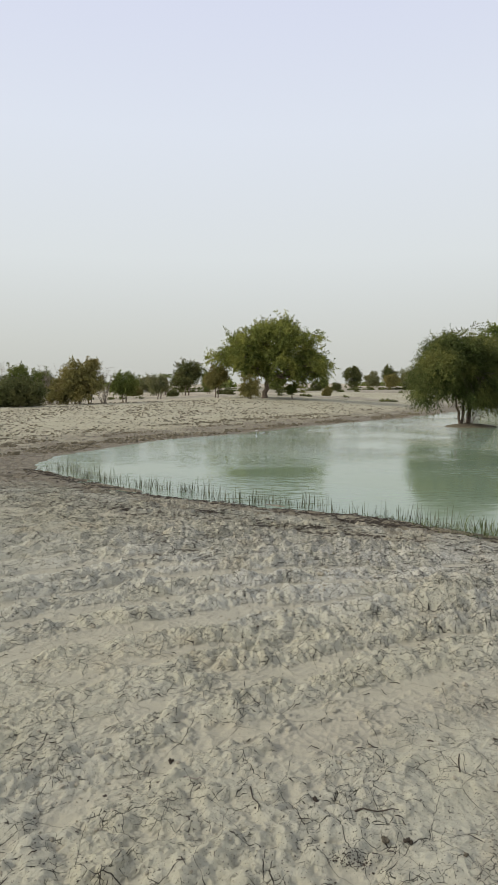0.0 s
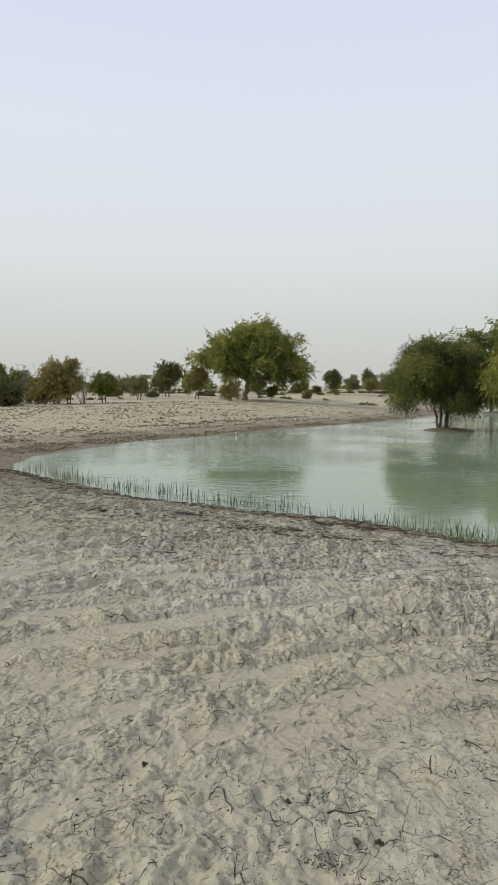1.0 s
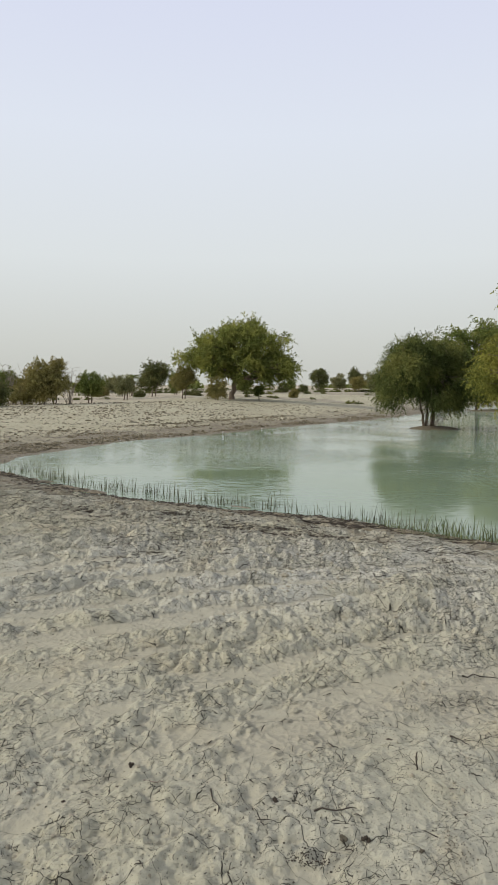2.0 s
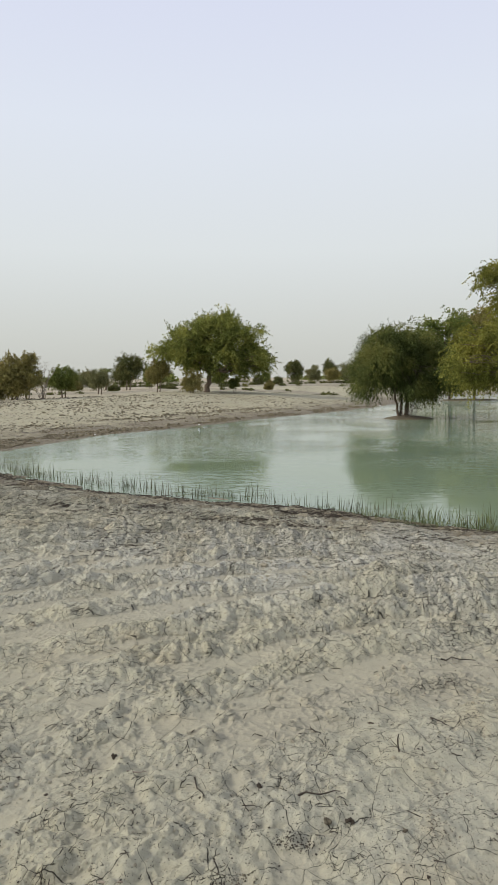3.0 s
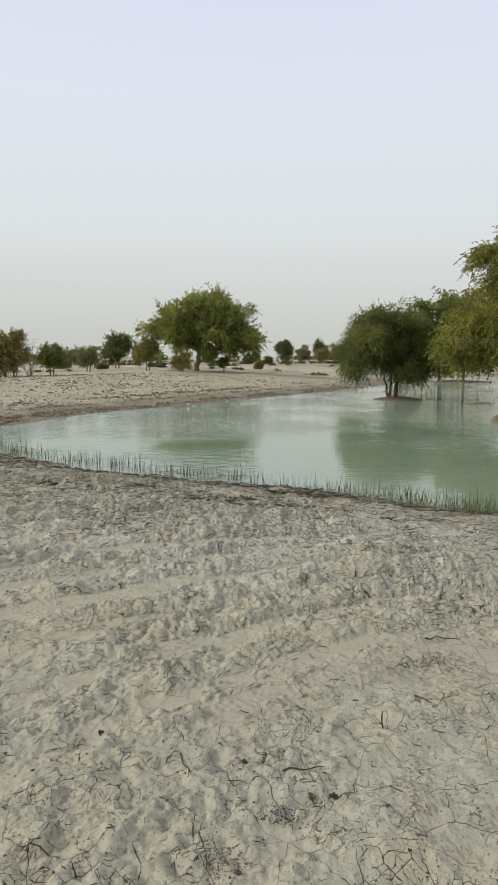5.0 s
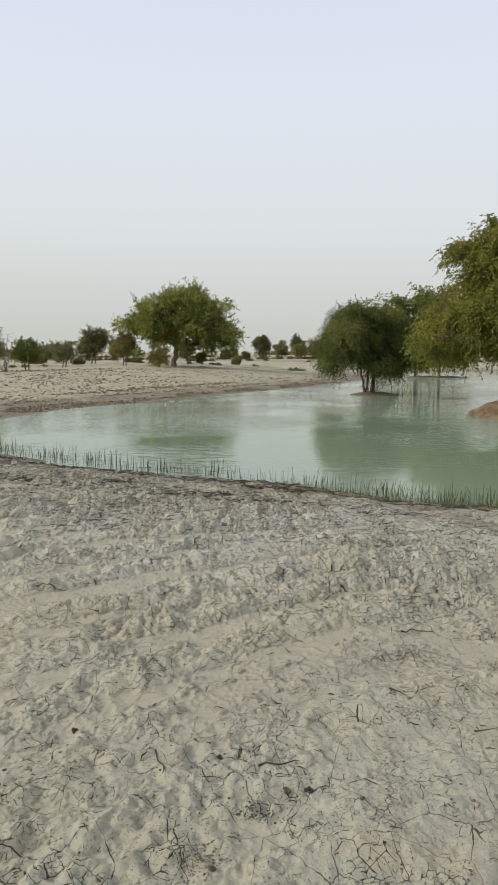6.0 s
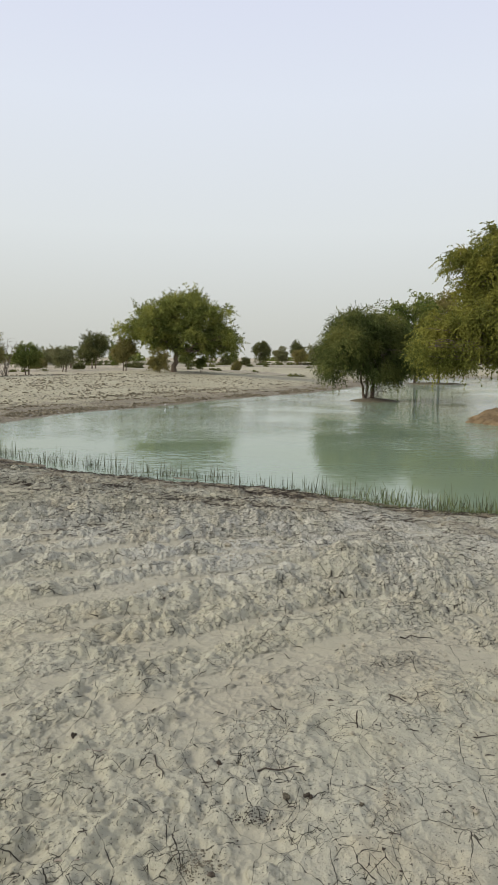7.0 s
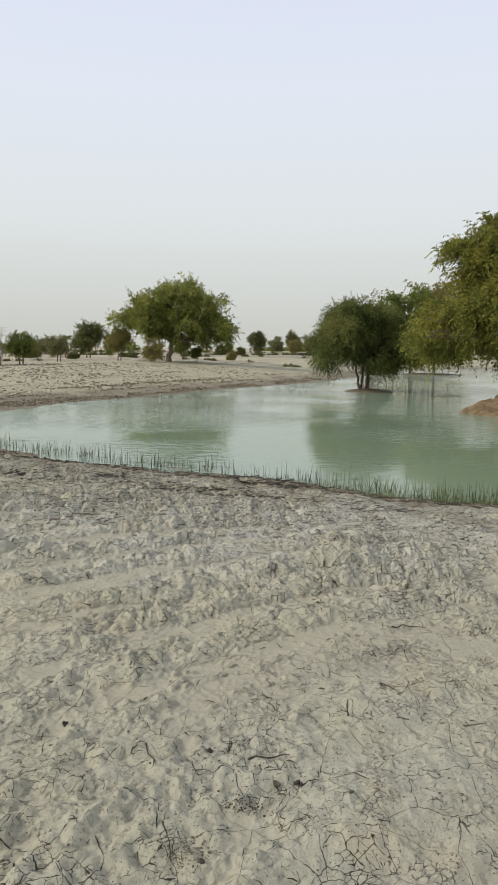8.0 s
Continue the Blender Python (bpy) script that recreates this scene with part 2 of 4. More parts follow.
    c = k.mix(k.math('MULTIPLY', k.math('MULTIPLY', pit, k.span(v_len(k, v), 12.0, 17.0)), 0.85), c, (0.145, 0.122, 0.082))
    damp = k.mix(k.span(k.noise(v, 11.0, 6, 0.75), 0.36, 0.62), (0.10, 0.083, 0.05), (0.25, 0.21, 0.135))
    c = k.mix(wet, c, damp)
    calm = k.span(silt, 0.2, 1.0, 1.0, 0.5)
    low = k.bump(k.math('MULTIPLY', k.noise(v, 24.0, 6, 0.68), calm), 0.020, 1.0)
    flake = k.add("TexVoronoi", Vector=bends, Scale=30.0).outputs["Distance"]
    flake = k.math('MULTIPLY', k.math('MULTIPLY', flake, calm), k.span(k.noise(v, 3.0, 3), 0.42, 0.60))
    low = k.bump(flake, 0.02, 0.9, low)
    low = k.bump(k.math('MULTIPLY', k.noise(v, 120.0, 4, 0.65), calm), 0.0045, 0.8, low)
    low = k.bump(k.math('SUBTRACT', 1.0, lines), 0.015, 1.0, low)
    low = k.bump(k.math('SUBTRACT', 1.0, k.math('MULTIPLY', pit, k.span(v_len(k, v), 12.0, 17.0))), 0.09, 0.9, low)
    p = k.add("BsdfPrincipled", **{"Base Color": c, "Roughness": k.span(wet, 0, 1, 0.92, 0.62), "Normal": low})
    p.inputs["Specular IOR Level"].default_value = 0.25
    return k.done(p.outputs[0])


def v_len(k, v):
    n = k.t.nodes.new("ShaderNodeVectorMath")
    n.operation = 'LENGTH'
    k.t.links.new(v, n.inputs[0])
    return n.outputs["Value"]


def water_material():
    k = Nodes("green_pond_water")
    v = k.add("TexCoord").outputs["Object"]
    m = k.add("Mapping", Vector=v)
    m.inputs["Rotation"].default_value = (0, 0, radians(-22))
    m.inputs["Scale"].default_value = (0.35, 1.0, 1.0)
    calm = k.span(k.noise(v, 0.16, 2, 0.5, 0.3), 0.38, 0.62, 0.12, 1.2)
    # wind reaches the open middle, the near shore lies sheltered
    out = k.add("SeparateXYZ", Vector=v).outputs
    calm = k.math('MULTIPLY', calm, k.span(k.math('ADD', out[1], k.math('MULTIPLY', out[0], 0.35)), 11.0, 26.0, 0.42, 2.0))
    a = k.noise(m.outputs[0], 10.0, 2, 0.5, 0.4)
    b = k.noise(m.outputs[0], 3.2, 2, 0.5, 0.3)
    h = k.math('MULTIPLY', k.math('ADD', a, k.math('MULTIPLY', b, 0.8)), calm)
    c = k.mix(k.span(k.noise(v, 0.15, 3), 0.35, 0.65), (0.195, 0.25, 0.155), (0.205, 0.268, 0.20))
    p = k.add("BsdfPrincipled", **{"Base Color": c, "Roughness": 0.025, "IOR": 1.333, "Normal": k.bump(h, 0.030, 0.50)})
    return k.done(p.outputs[0])


def leaf_material(name, dark, light, warm):
    k = Nodes(name)
    v = k.add("TexCoord").outputs["Object"]
    rnd = k.t.nodes.new("ShaderNodeNewGeometry").outputs["Random Per Island"]
    c = k.mix(rnd, dark, light)
    c = k.mix(k.span(k.noise(v, 0.9, 3), 0.42, 0.68, 0, 0.7), c, warm)
    p = k.add("BsdfPrincipled", **{"Base Color": c, "Roughness": 0.75})
    p.inputs["Specular IOR Level"].default_value = 0.12
    tr = k.add("BsdfTranslucent", Color=k.mix(0.5, c, warm))
    mx = k.add("MixShader", Fac=0.15)
    k.t.links.new(p.outputs[0], mx.inputs[1])
    k.t.links.new(tr.outputs[0], mx.inputs[2])
    return k.done(mx.outputs[0])


def plain_material(name, a, b, scale, rough=0.85, depth=0.01, stretch=(1, 1, 1)):
    k = Nodes(name)
    v = k.add("Mapping", Vector=k.add("TexCoord").outputs["Object"])
    v.inputs["Scale"].default_value = stretch
    n = k.noise(v.outputs[0], scale, 6, 0.65)
    c = k.mix(k.span(n, 0.35, 0.65), a, b)
    c = k.mix(k.span(k.noise(v.outputs[0], scale * 0.13, 3), 0.4, 0.7, 0, 0.5), c, tuple(0.6 * (p + q) / 2 for p, q in zip(a, b)))
    p = k.add("BsdfPrincipled", **{"Base Color": c, "Roughness": rough, "Normal": k.bump(n, depth, 0.8)})
    p.inputs["Specular IOR Level"].default_value = 0.25
    return k.done(p.outputs[0])


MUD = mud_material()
WATER = water_material()
BARK = plain_material("grey_brown_bark", (0.13, 0.095, 0.065), (0.25, 0.20, 0.15), 14, 0.9, 0.03, (1, 1, 0.25))
DRY_TWIG = plain_material("dry_grey_twig", (0.22, 0.18, 0.14), (0.33, 0.28, 0.22), 30)
EARTH = plain_material("red_brown_earth", (0.135, 0.092, 0.046), (0.24, 0.172, 0.092), 6, 0.95, 0.12)
SILT = plain_material("damp_grey_brown_silt", (0.14, 0.118, 0.076), (0.23, 0.198, 0.13), 8, 0.85, 0.04)
REED = plain_material("reed_green", (0.055, 0.06, 0.03), (0.115, 0.115, 0.055), 20, 0.6, 0.001)
GRASS = plain_material("shore_grass_green", (0.07, 0.092, 0.03), (0.15, 0.17, 0.055), 12, 0.6, 0.001)
DUNG = plain_material("dark_dry_dung", (0.045, 0.036, 0.028), (0.11, 0.088, 0.065), 60, 0.95, 0.006)
DUNG_DRY = plain_material("dry_brown_dung", (0.10, 0.085, 0.058), (0.19, 0.165, 0.115), 60, 0.95, 0.006)
STICK = plain_material("dark_dead_stick", (0.04, 0.033, 0.025), (0.085, 0.07, 0.052), 80, 0.9, 0.002)
CLOD = plain_material("dry_clod", (0.26, 0.235, 0.17), (0.38, 0.345, 0.26), 25, 0.95, 0.006)
SCRAP = plain_material("white_plastic_scrap", (0.75, 0.75, 0.72), (0.85, 0.85, 0.82), 30, 0.5, 0.002)
LEAF_BIG = leaf_material("acacia_leaf", (0.062, 0.08, 0.022), (0.27, 0.305, 0.082), (0.41, 0.40, 0.10))
LEAF_ISLE = leaf_material("weeping_leaf", (0.026, 0.037, 0.012), (0.145, 0.18, 0.055), (0.25, 0.245, 0.07))
LEAF_GOLD = leaf_material("yellow_green_leaf", (0.058, 0.069, 0.016), (0.235, 0.24, 0.05), (0.36, 0.33, 0.066))
LEAF_BACK = leaf_material("mid_green_leaf", (0.07, 0.095, 0.026), (0.19, 0.23, 0.06), (0.28, 0.28, 0.075))
LEAF_GREY = leaf_material("grey_green_leaf", (0.15, 0.16, 0.075), (0.25, 0.25, 0.12), (0.28, 0.255, 0.12))
LEAF_BROWN = leaf_material("brown_green_leaf", (0.16, 0.148, 0.055), (0.275, 0.25, 0.085), (0.32, 0.26, 0.095))
LEAF_DARK = leaf_material("dark_green_leaf", (0.065, 0.075, 0.03), (0.15, 0.165, 0.06), (0.20, 0.19, 0.07))


# ---- meshes ----
def mesh_of(name, co, quads, material, smooth=False):
    """A mesh from arrays: corners (n, 3) and faces of four (m, 4)."""
    me = bpy.data.meshes.new(name)
    co, quads = np.asarray(co, np.float32), np.asarray(quads, np.int32)
    me.vertices.add(len(co))
    me.vertices.foreach_set("co", co.ravel())
    me.loops.add(quads.size)
    me.loops.foreach_set("vertex_index", quads.ravel())
    me.polygons.add(len(quads))
    me.polygons.foreach_set("loop_start", np.arange(0, quads.size, 4, dtype=np.int32))
    me.update(calc_edges=True)
    me.polygons.foreach_set("use_smooth", np.full(len(quads), smooth))
    me.materials.append(material)
    return me


def part(name, me, parent, label=""):
    ob = new(name, me)
    ob.parent = parent
    return tagged(ob, label) if label else ob


class Tubes:
    """Tapered, bent tubes gathered into one mesh."""
    def __init__(self, sides=6):
        self.co, self.quads, self.sides, self.n = [], [], sides, 0

    def add(self, pts, radii):
        pts, k = np.asarray(pts, float), self.sides
        way = np.gradient(pts, axis=0)
        way /= np.linalg.norm(way, axis=1)[:, None] + 1e-9
        ref = np.where(np.abs(way[:, 2:3]) > 0.9, [[1.0, 0, 0]], [[0, 0, 1.0]])
        u = np.cross(way, ref)
        u /= np.linalg.norm(u, axis=1)[:, None] + 1e-9
        w = np.cross(way, u)
        a = np.linspace(0, 2 * np.pi, k, endpoint=False)
        ring = u[:, None] * np.cos(a)[None, :, None] + w[:, None] * np.sin(a)[None, :, None]
        self.co.append((pts[:, None] + ring * np.asarray(radii)[:, None, None]).reshape(-1, 3))
        for i in range(len(pts) - 1):
            for j in range(k):
                p, q = self.n + i * k + j, self.n + i * k + (j + 1) % k
                self.quads.append((p, q, q + k, p + k))
        self.n += len(pts) * k

    def mesh(self, name, material):
        return mesh_of(name, np.concatenate(self.co), self.quads, material, True)


def bow(rng, a, b, sag, n=6, wander=0.06):
    """A bent line from a to b."""
    a, b = np.asarray(a, float), np.asarray(b, float)
    t = np.linspace(0, 1, n)[:, None]
    p = a + (b - a) * t
    size = np.linalg.norm(b - a)
    p[:, 2] += (sag * size * 4 * t * (1 - t))[:, 0]
    p[1:-1] += rng.normal(0, wander * size, (n - 2, 3)) * 0.5
    return p


def sprays(rng, centres, outward, twigs, leaves, length, leaf, width, droop, sweep, spread):
    """Leafy twigs round each centre: blades set along bent twigs. Returns corners, faces and the twigs' lines."""
    n = len(centres) * twigs
    c = np.repeat(centres, twigs, 0) + rng.normal(0, spread, (n, 3))
    d = np.repeat(outward, twigs, 0) * 0.7 + rng.normal(0, 0.6, (n, 3)) + np.array(sweep)
    d /= np.linalg.norm(d, axis=1)[:, None]
    size = length * rng.uniform(0.5, 1.25, n)
    t = (np.arange(leaves) + 0.5)[None, :] / leaves + rng.uniform(-0.4, 0.4, (n, leaves)) / leaves
    p = c[:, None] + d[:, None] * (t * size[:, None])[..., None]
    p[..., 2] -= droop * t * t * size[:, None]
    tang = np.repeat(d[:, None], leaves, 1)
    tang[..., 2] -= 2 * droop * t
    side = rng.normal(0, 1, (n, leaves, 3))
    ax = tang * 0.7 + side * 0.55
    ax /= np.linalg.norm(ax, axis=2)[..., None]
    nor = np.cross(ax, rng.normal(0, 1, (n, leaves, 3)))
    nor /= np.linalg.norm(nor, axis=2)[..., None] + 1e-9
    ll = (leaf * rng.uniform(0.6, 1.4, (n, leaves)))[..., None]
    ww = ll * width
    q = np.stack([p, p + ax * ll * 0.45 + nor * ww, p + ax * ll, p + ax * ll * 0.45 - nor * ww], 2).reshape(-1, 3)
    return q, np.arange(len(q)).reshape(-1, 4)


def tree(name, at, blobs, leaf_mat, seed, label, category="tree", group="", trunks=((0, 0, 0.2),), fork=1.2, radius=0.12,
         clusters=90, twigs=12, leaves=10, length=0.7, leaf=0.12, width=0.22, droop=0.25, sweep=(0, 0, 0), spread=0.15,
         limbs=7, inner=0.45, sprigs=0, bough=0.3):
    """A tree: bent trunks that fork into limbs and branches, and a crown of leafy sprays in uneven masses."""
    rng = np.random.default_rng(seed)
    root = tagged(new(name), label, category, group)
    root.matrix_world = pose(*at)
    blobs = np.array(blobs, float)
    w = (blobs[:, 3] * blobs[:, 4] * blobs[:, 5]) ** 0.7
    pick = rng.choice(len(blobs), clusters, p=w / w.sum())
    d = rng.normal(0, 1, (clusters, 3))
    d /= np.linalg.norm(d, axis=1)[:, None]
    r = rng.uniform(inner ** 3, 1, clusters) ** (1 / 3)
    cen = blobs[pick, :3] + d * (r * rng.uniform(0.82, 1.14, clusters))[:, None] * blobs[pick, 3:]
    # most of the sprays gather in boughs with gaps between them; the rest fill the inside
    boughs = max(4, clusters // 8)
    own = rng.integers(0, boughs, clusters)
    near = cen[own] + rng.normal(0, 1, (clusters, 3)) * bough * (1, 1, 0.6)
    fill = blobs[pick, :3] + d * (r * 0.84)[:, None] * blobs[pick, 3:]
    cen = np.where((rng.uniform(0, 1, clusters) < 0.6)[:, None], near, fill)
    mid = np.average(blobs[:, :3], axis=0, weights=w)
    out = (cen - mid) / (np.linalg.norm(cen - mid, axis=1)[:, None] + 1e-6)
    wood, twig = [], Tubes(3)
    tops = []
    for bx, by, lean in trunks:
        top = np.array([bx + lean * fork, by + rng.normal(0, 0.08), fork * rng.uniform(0.85, 1.1)])
        line = bow(rng, (bx, by, -0.12), top, 0.0, 7, 0.05)
        stem = Tubes(9)
        stem.add(line, radius * np.array([1.5, 1.12, 1.0, 0.93, 0.88, 0.85, 0.8]))
        wood.append(("trunk", stem))
        tops.append(top)
    goal = rng.choice(clusters, min(limbs, clusters), replace=False)
    ends = []
    for i, g in enumerate(goal):
        a = tops[i % len(tops)]
        e = a + (cen[g] - a) * 0.62
        limb = Tubes(7)
        limb.add(bow(rng, a - (0, 0, 0.05), e, 0.05, 6, 0.08), radius * np.linspace(0.62, 0.25, 6))
        wood.append(("limb", limb))
        ends.append(e)
    ends = np.array(ends)
    for c in cen:
        e = ends[np.argmin(np.linalg.norm(ends - c, axis=1))]
        twig.add(bow(rng, e, c, 0.06, 5, 0.09), radius * np.linspace(0.22, 0.06, 5))
    extra, extra_out = [], []
    if sprigs:
        high = cen[np.argsort(-cen[:, 2] - 0.25 * np.abs(cen[:, 0] - mid[0]))[:max(6, clusters // 6)]]
        for i in range(sprigs):
            c = high[rng.integers(len(high))]
            e = c + np.array([rng.normal(0, 0.5), rng.normal(0, 0.3), rng.uniform(0.5, 1.15)]) * length * 1.5
            twig.add(bow(rng, c, e, 0.0, 4, 0.1), np.linspace(0.014, 0.006, 4))
            for f in (0.35, 0.6, 0.85):
                extra.append(c + (e - c) * f)
    for nm, tb in wood:
        part(nm, tb.mesh(nm, BARK), root)
    tagged(part("twigwork", twig.mesh("twigwork", BARK), root), kind="stuff")
    if extra:
        extra = np.array(extra)
        up = np.tile([[0.0, 0.0, 0.9]], (len(extra), 1))
        sq, _ = sprays(rng, extra, up, 3, 6, length * 0.45, leaf, width, 0.1, (0, 0, 0), 0.05)
    co, quads = sprays(rng, cen, out, twigs, leaves, length, leaf, width, droop, sweep, spread)
    if len(extra):
        co = np.concatenate([co, sq])
        quads = np.arange(len(co)).reshape(-1, 4)
    part("crown", mesh_of("crown", co, quads, leaf_mat), root)
    return root


# ---- ground ----
def graded(start, stop, fine, reach, grow):
    """Steps that widen away from start, once past reach."""
    v, out = start, [start]
    while v < stop:
        v += fine + grow * max(0.0, v - start - reach) + 0.05 * max(0.0, v - start - 45)
        out.append(v)
    return out


def build_ground():
    right = graded(0.45, 3500, 0.012, 1.7, 0.025)
    left = [0.9 - v for v in right[1:]][::-1]
    xs = np.array(left + right)
    ys = [1.5]
    while ys[-1] < 3800:
        y = ys[-1]
        ys.append(y + 0.012 + 0.006 * max(0, y - 3.4) + 0.014 * max(0, y - 12) + 0.05 * max(0, y - 70))
    back = [1.48]
    while back[-1] > -90:
        back.append(back[-1] - 0.025 - 0.07 * (1.5 - back[-1]))
    ys = np.array([-3000, -1200, -500, -200] + back[::-1] + ys)
    X, Y = np.meshgrid(xs, ys)
    s = shore(X, Y)
    h, silt = relief(X, Y, s)
    Z = land(X, Y, s) + h
    near_w = 1 - ease(12.5, 20, Y)
    dirt = fbm(X * 2.2, Y * 2.2, 3, 160)
    wide = 1 + 2.2 * ease(-2.0, -5.5, X)
    wet = ease(0.95, 0.25, s / wide + 0.9 * (dirt - 0.5)) * near_w + ease(4.6, 1.2, s + 3.5 * (dirt - 0.5)) * (1 - near_w)
    drift = ease(0.56, 0.66, fbm(s * 5.0, (X + 0.5 * Y) * 0.8, 3, 190)) * ease(2.6, 0.4, s) * near_w
    wet = np.maximum(np.maximum(wet, ease(0.34, 0.14, s + 0.25 * (dirt - 0.5)) * near_w), 0.75 * drift)
    plain = ease(14, 26, s) * ease(24, 40, Y)
    R = np.hypot(X - 2.6, Y + 0.8) + 0.3 * (fbm(X * 1.3, Y * 1.3, 2, 75) - 0.5)
    hollow = np.exp(-((R - 4.28) / 0.24) ** 2) * ease(-0.2, 0.3, X) * ease(2.4, 1.4, X) + np.exp(-((R - 2.75) / 0.36) ** 2) * ease(0.4, 0.9, X) * ease(-1, 0.5, Y)
    nx, ny = len(xs), len(ys)
    idx = np.arange(nx * ny).reshape(ny, nx)
    quads = np.stack([idx[:-1, :-1], idx[:-1, 1:], idx[1:, 1:], idx[1:, :-1]], 2).reshape(-1, 4)
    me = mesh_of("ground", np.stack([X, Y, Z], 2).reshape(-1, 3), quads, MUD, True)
    for nm, val in (("silt", silt), ("hollow", hollow), ("wet", wet), ("plain", plain), ("trampled", trampled(X, Y, s)), ("salt", np.exp(-((X - 1.2) / 3.0) ** 2 - ((Y - 6.0) / 1.7) ** 2))):
        me.attributes.new(nm, 'FLOAT', 'POINT').data.foreach_set("value", val.astype(np.float32).ravel())
    return tagged(new("ground", me), "cracked, trampled pale grey mud sloping to a pond", "ground", kind="structure")


def build_water():
    xs, ys = np.arange(-9, 46, 0.5), np.arange(4, 72, 0.5)
    X, Y = np.meshgrid(xs, ys)
    nx, ny = len(xs), len(ys)
    idx = np.arange(nx * ny).reshape(ny, nx)
    quads = np.stack([idx[:-1, :-1], idx[:-1, 1:], idx[1:, 1:], idx[1:, :-1]], 2)
    keep = shore(X, Y)[:-1, :-1] < 1.6
    me = mesh_of("water", np.stack([X, Y, np.zeros_like(X)], 2).reshape(-1, 3), quads[keep], WATER)
    return tagged(new("water", me), "murky green pond with faint wind ripples", "water", kind="structure")


build_ground()
build_water()


def islet(name, at, rx, ry, high, material, label, seed, kind="structure"):
    """A low dome of earth that rises out of the water, gullied at its edge."""
    a, r = np.linspace(0, 2 * np.pi, 161)[:-1], np.linspace(0, 1.25, 60)
    A, R = np.meshgrid(a, r)
    wob = 1 + 0.22 * (fbm(np.cos(A) * 2 + seed, np.sin(A) * 2, 3, seed) - 0.5)
    X, Y = R * rx * np.cos(A) * wob, R * ry * np.sin(A) * wob
    Z = high * (1 - R ** 2.2) + high * 0.55 * (fbm(X * 2.2 + seed, Y * 2.2, 5, seed + 5, 0.6) - 0.5) * (0.3 + R)
    idx = np.arange(A.size).reshape(A.shape)
    nxt = np.roll(idx, -1, 1)
    quads = np.stack([idx[:-1], nxt[:-1], nxt[1:], idx[1:]], 2).reshape(-1, 4)
    ob = new(name, mesh_of(name, np.stack([X, Y, Z], 2).reshape(-1, 3), quads, material, True))
    ob.matrix_world = pose(*at)
    return tagged(ob, label, "islet", kind=kind)


islet("islet_1", (9.6, 29.0, 0), 1.1, 0.95, 0.13, SILT, "small dark mud islet at the foot of a tree", 11)
islet("islet_2", (21.3, 49.6, 0), 2.6, 1.2, 0.12, SILT, "low dark mud islet under far trees", 12)
islet("islet_3", (12.9, 18.8, 0), 3.4, 2.7, 0.70, EARTH, "reddish brown earth mound in the water", 13)
islet("islet_4", (15.9, 24.6, 0), 2.2, 2.6, 0.42, EARTH, "reddish brown earth mound under a drooping tree", 14)

# ---- large trees ----
tree("acacia_tree", (1.12, 49.0, ground_z(1.12, 49.0)),
     [(0.5, 0, 4.05, 1.75, 2.0, 1.45), (2.1, 0, 3.3, 1.9, 2.2, 1.55), (3.2, 0, 2.35, 1.2, 1.5, 1.0), (-1.1, 0, 3.35, 1.5, 1.9, 1.1),
      (-2.5, 0, 2.95, 1.15, 1.4, 0.6), (1.7, -0.3, 2.0, 1.7, 1.7, 0.7), (-0.7, 0.2, 2.4, 1.2, 1.5, 0.6)],
     LEAF_BIG, 21, "broad green acacia tree with a leaning forked trunk on the bank", trunks=((0, 0, 0.24),), fork=1.4,
     radius=0.19, clusters=640, twigs=15, leaves=15, length=0.62, leaf=0.115, width=0.24, droop=0.12, limbs=9, sprigs=34, bough=0.26)
weeping = tree("weeping_tree", (9.5, 29.1, 0.08),
     [(-1.35, 0, 1.95, 1.2, 1.6, 0.95), (-0.95, 0, 2.8, 1.35, 1.7, 1.2), (0.9, 0, 2.25, 1.5, 1.8, 1.2), (-0.1, 0, 3.2, 1.45, 1.5, 0.95), (0.1, -0.3, 1.5, 1.0, 1.2, 0.5)],
     LEAF_ISLE, 22, "dense dark green weeping tree with several stems, standing in the pond",
     trunks=((-0.26, 0, -0.10), (-0.12, 0.1, 0.02), (0.0, -0.05, 0.12), (0.1, 0.1, 0.22)),
     fork=1.1, radius=0.056, inner=0.2, clusters=800, twigs=17, leaves=15, length=0.54, leaf=0.080, width=0.18, droop=0.28, sweep=(0.45, 0, -0.15), limbs=10, spread=0.10, bough=0.17)
def suckers(root, seed, n, wide, high):
    """Thin bare shoots round the foot of a tree."""
    rng = np.random.default_rng(seed)
    shoots = Tubes(4)
    for i in range(n):
        a = np.array([rng.normal(0, 0.2), rng.normal(0, 0.15), -0.05])
        e = a + (rng.normal(0, wide), rng.normal(0, wide * 0.6), high * rng.uniform(0.5, 1.1))
        line = bow(rng, a, e, 0.15, 6, 0.1)
        shoots.add(line, np.linspace(0.014, 0.006, 6))
        for j in (3, 4):
            shoots.add(bow(rng, line[j], line[j] + rng.normal(0, 0.12, 3), 0.1, 4, 0.1), np.linspace(0.008, 0.005, 4))
    tagged(part("suckers", shoots.mesh("suckers", DRY_TWIG), root, "bare grey-brown shoots"), kind="stuff")


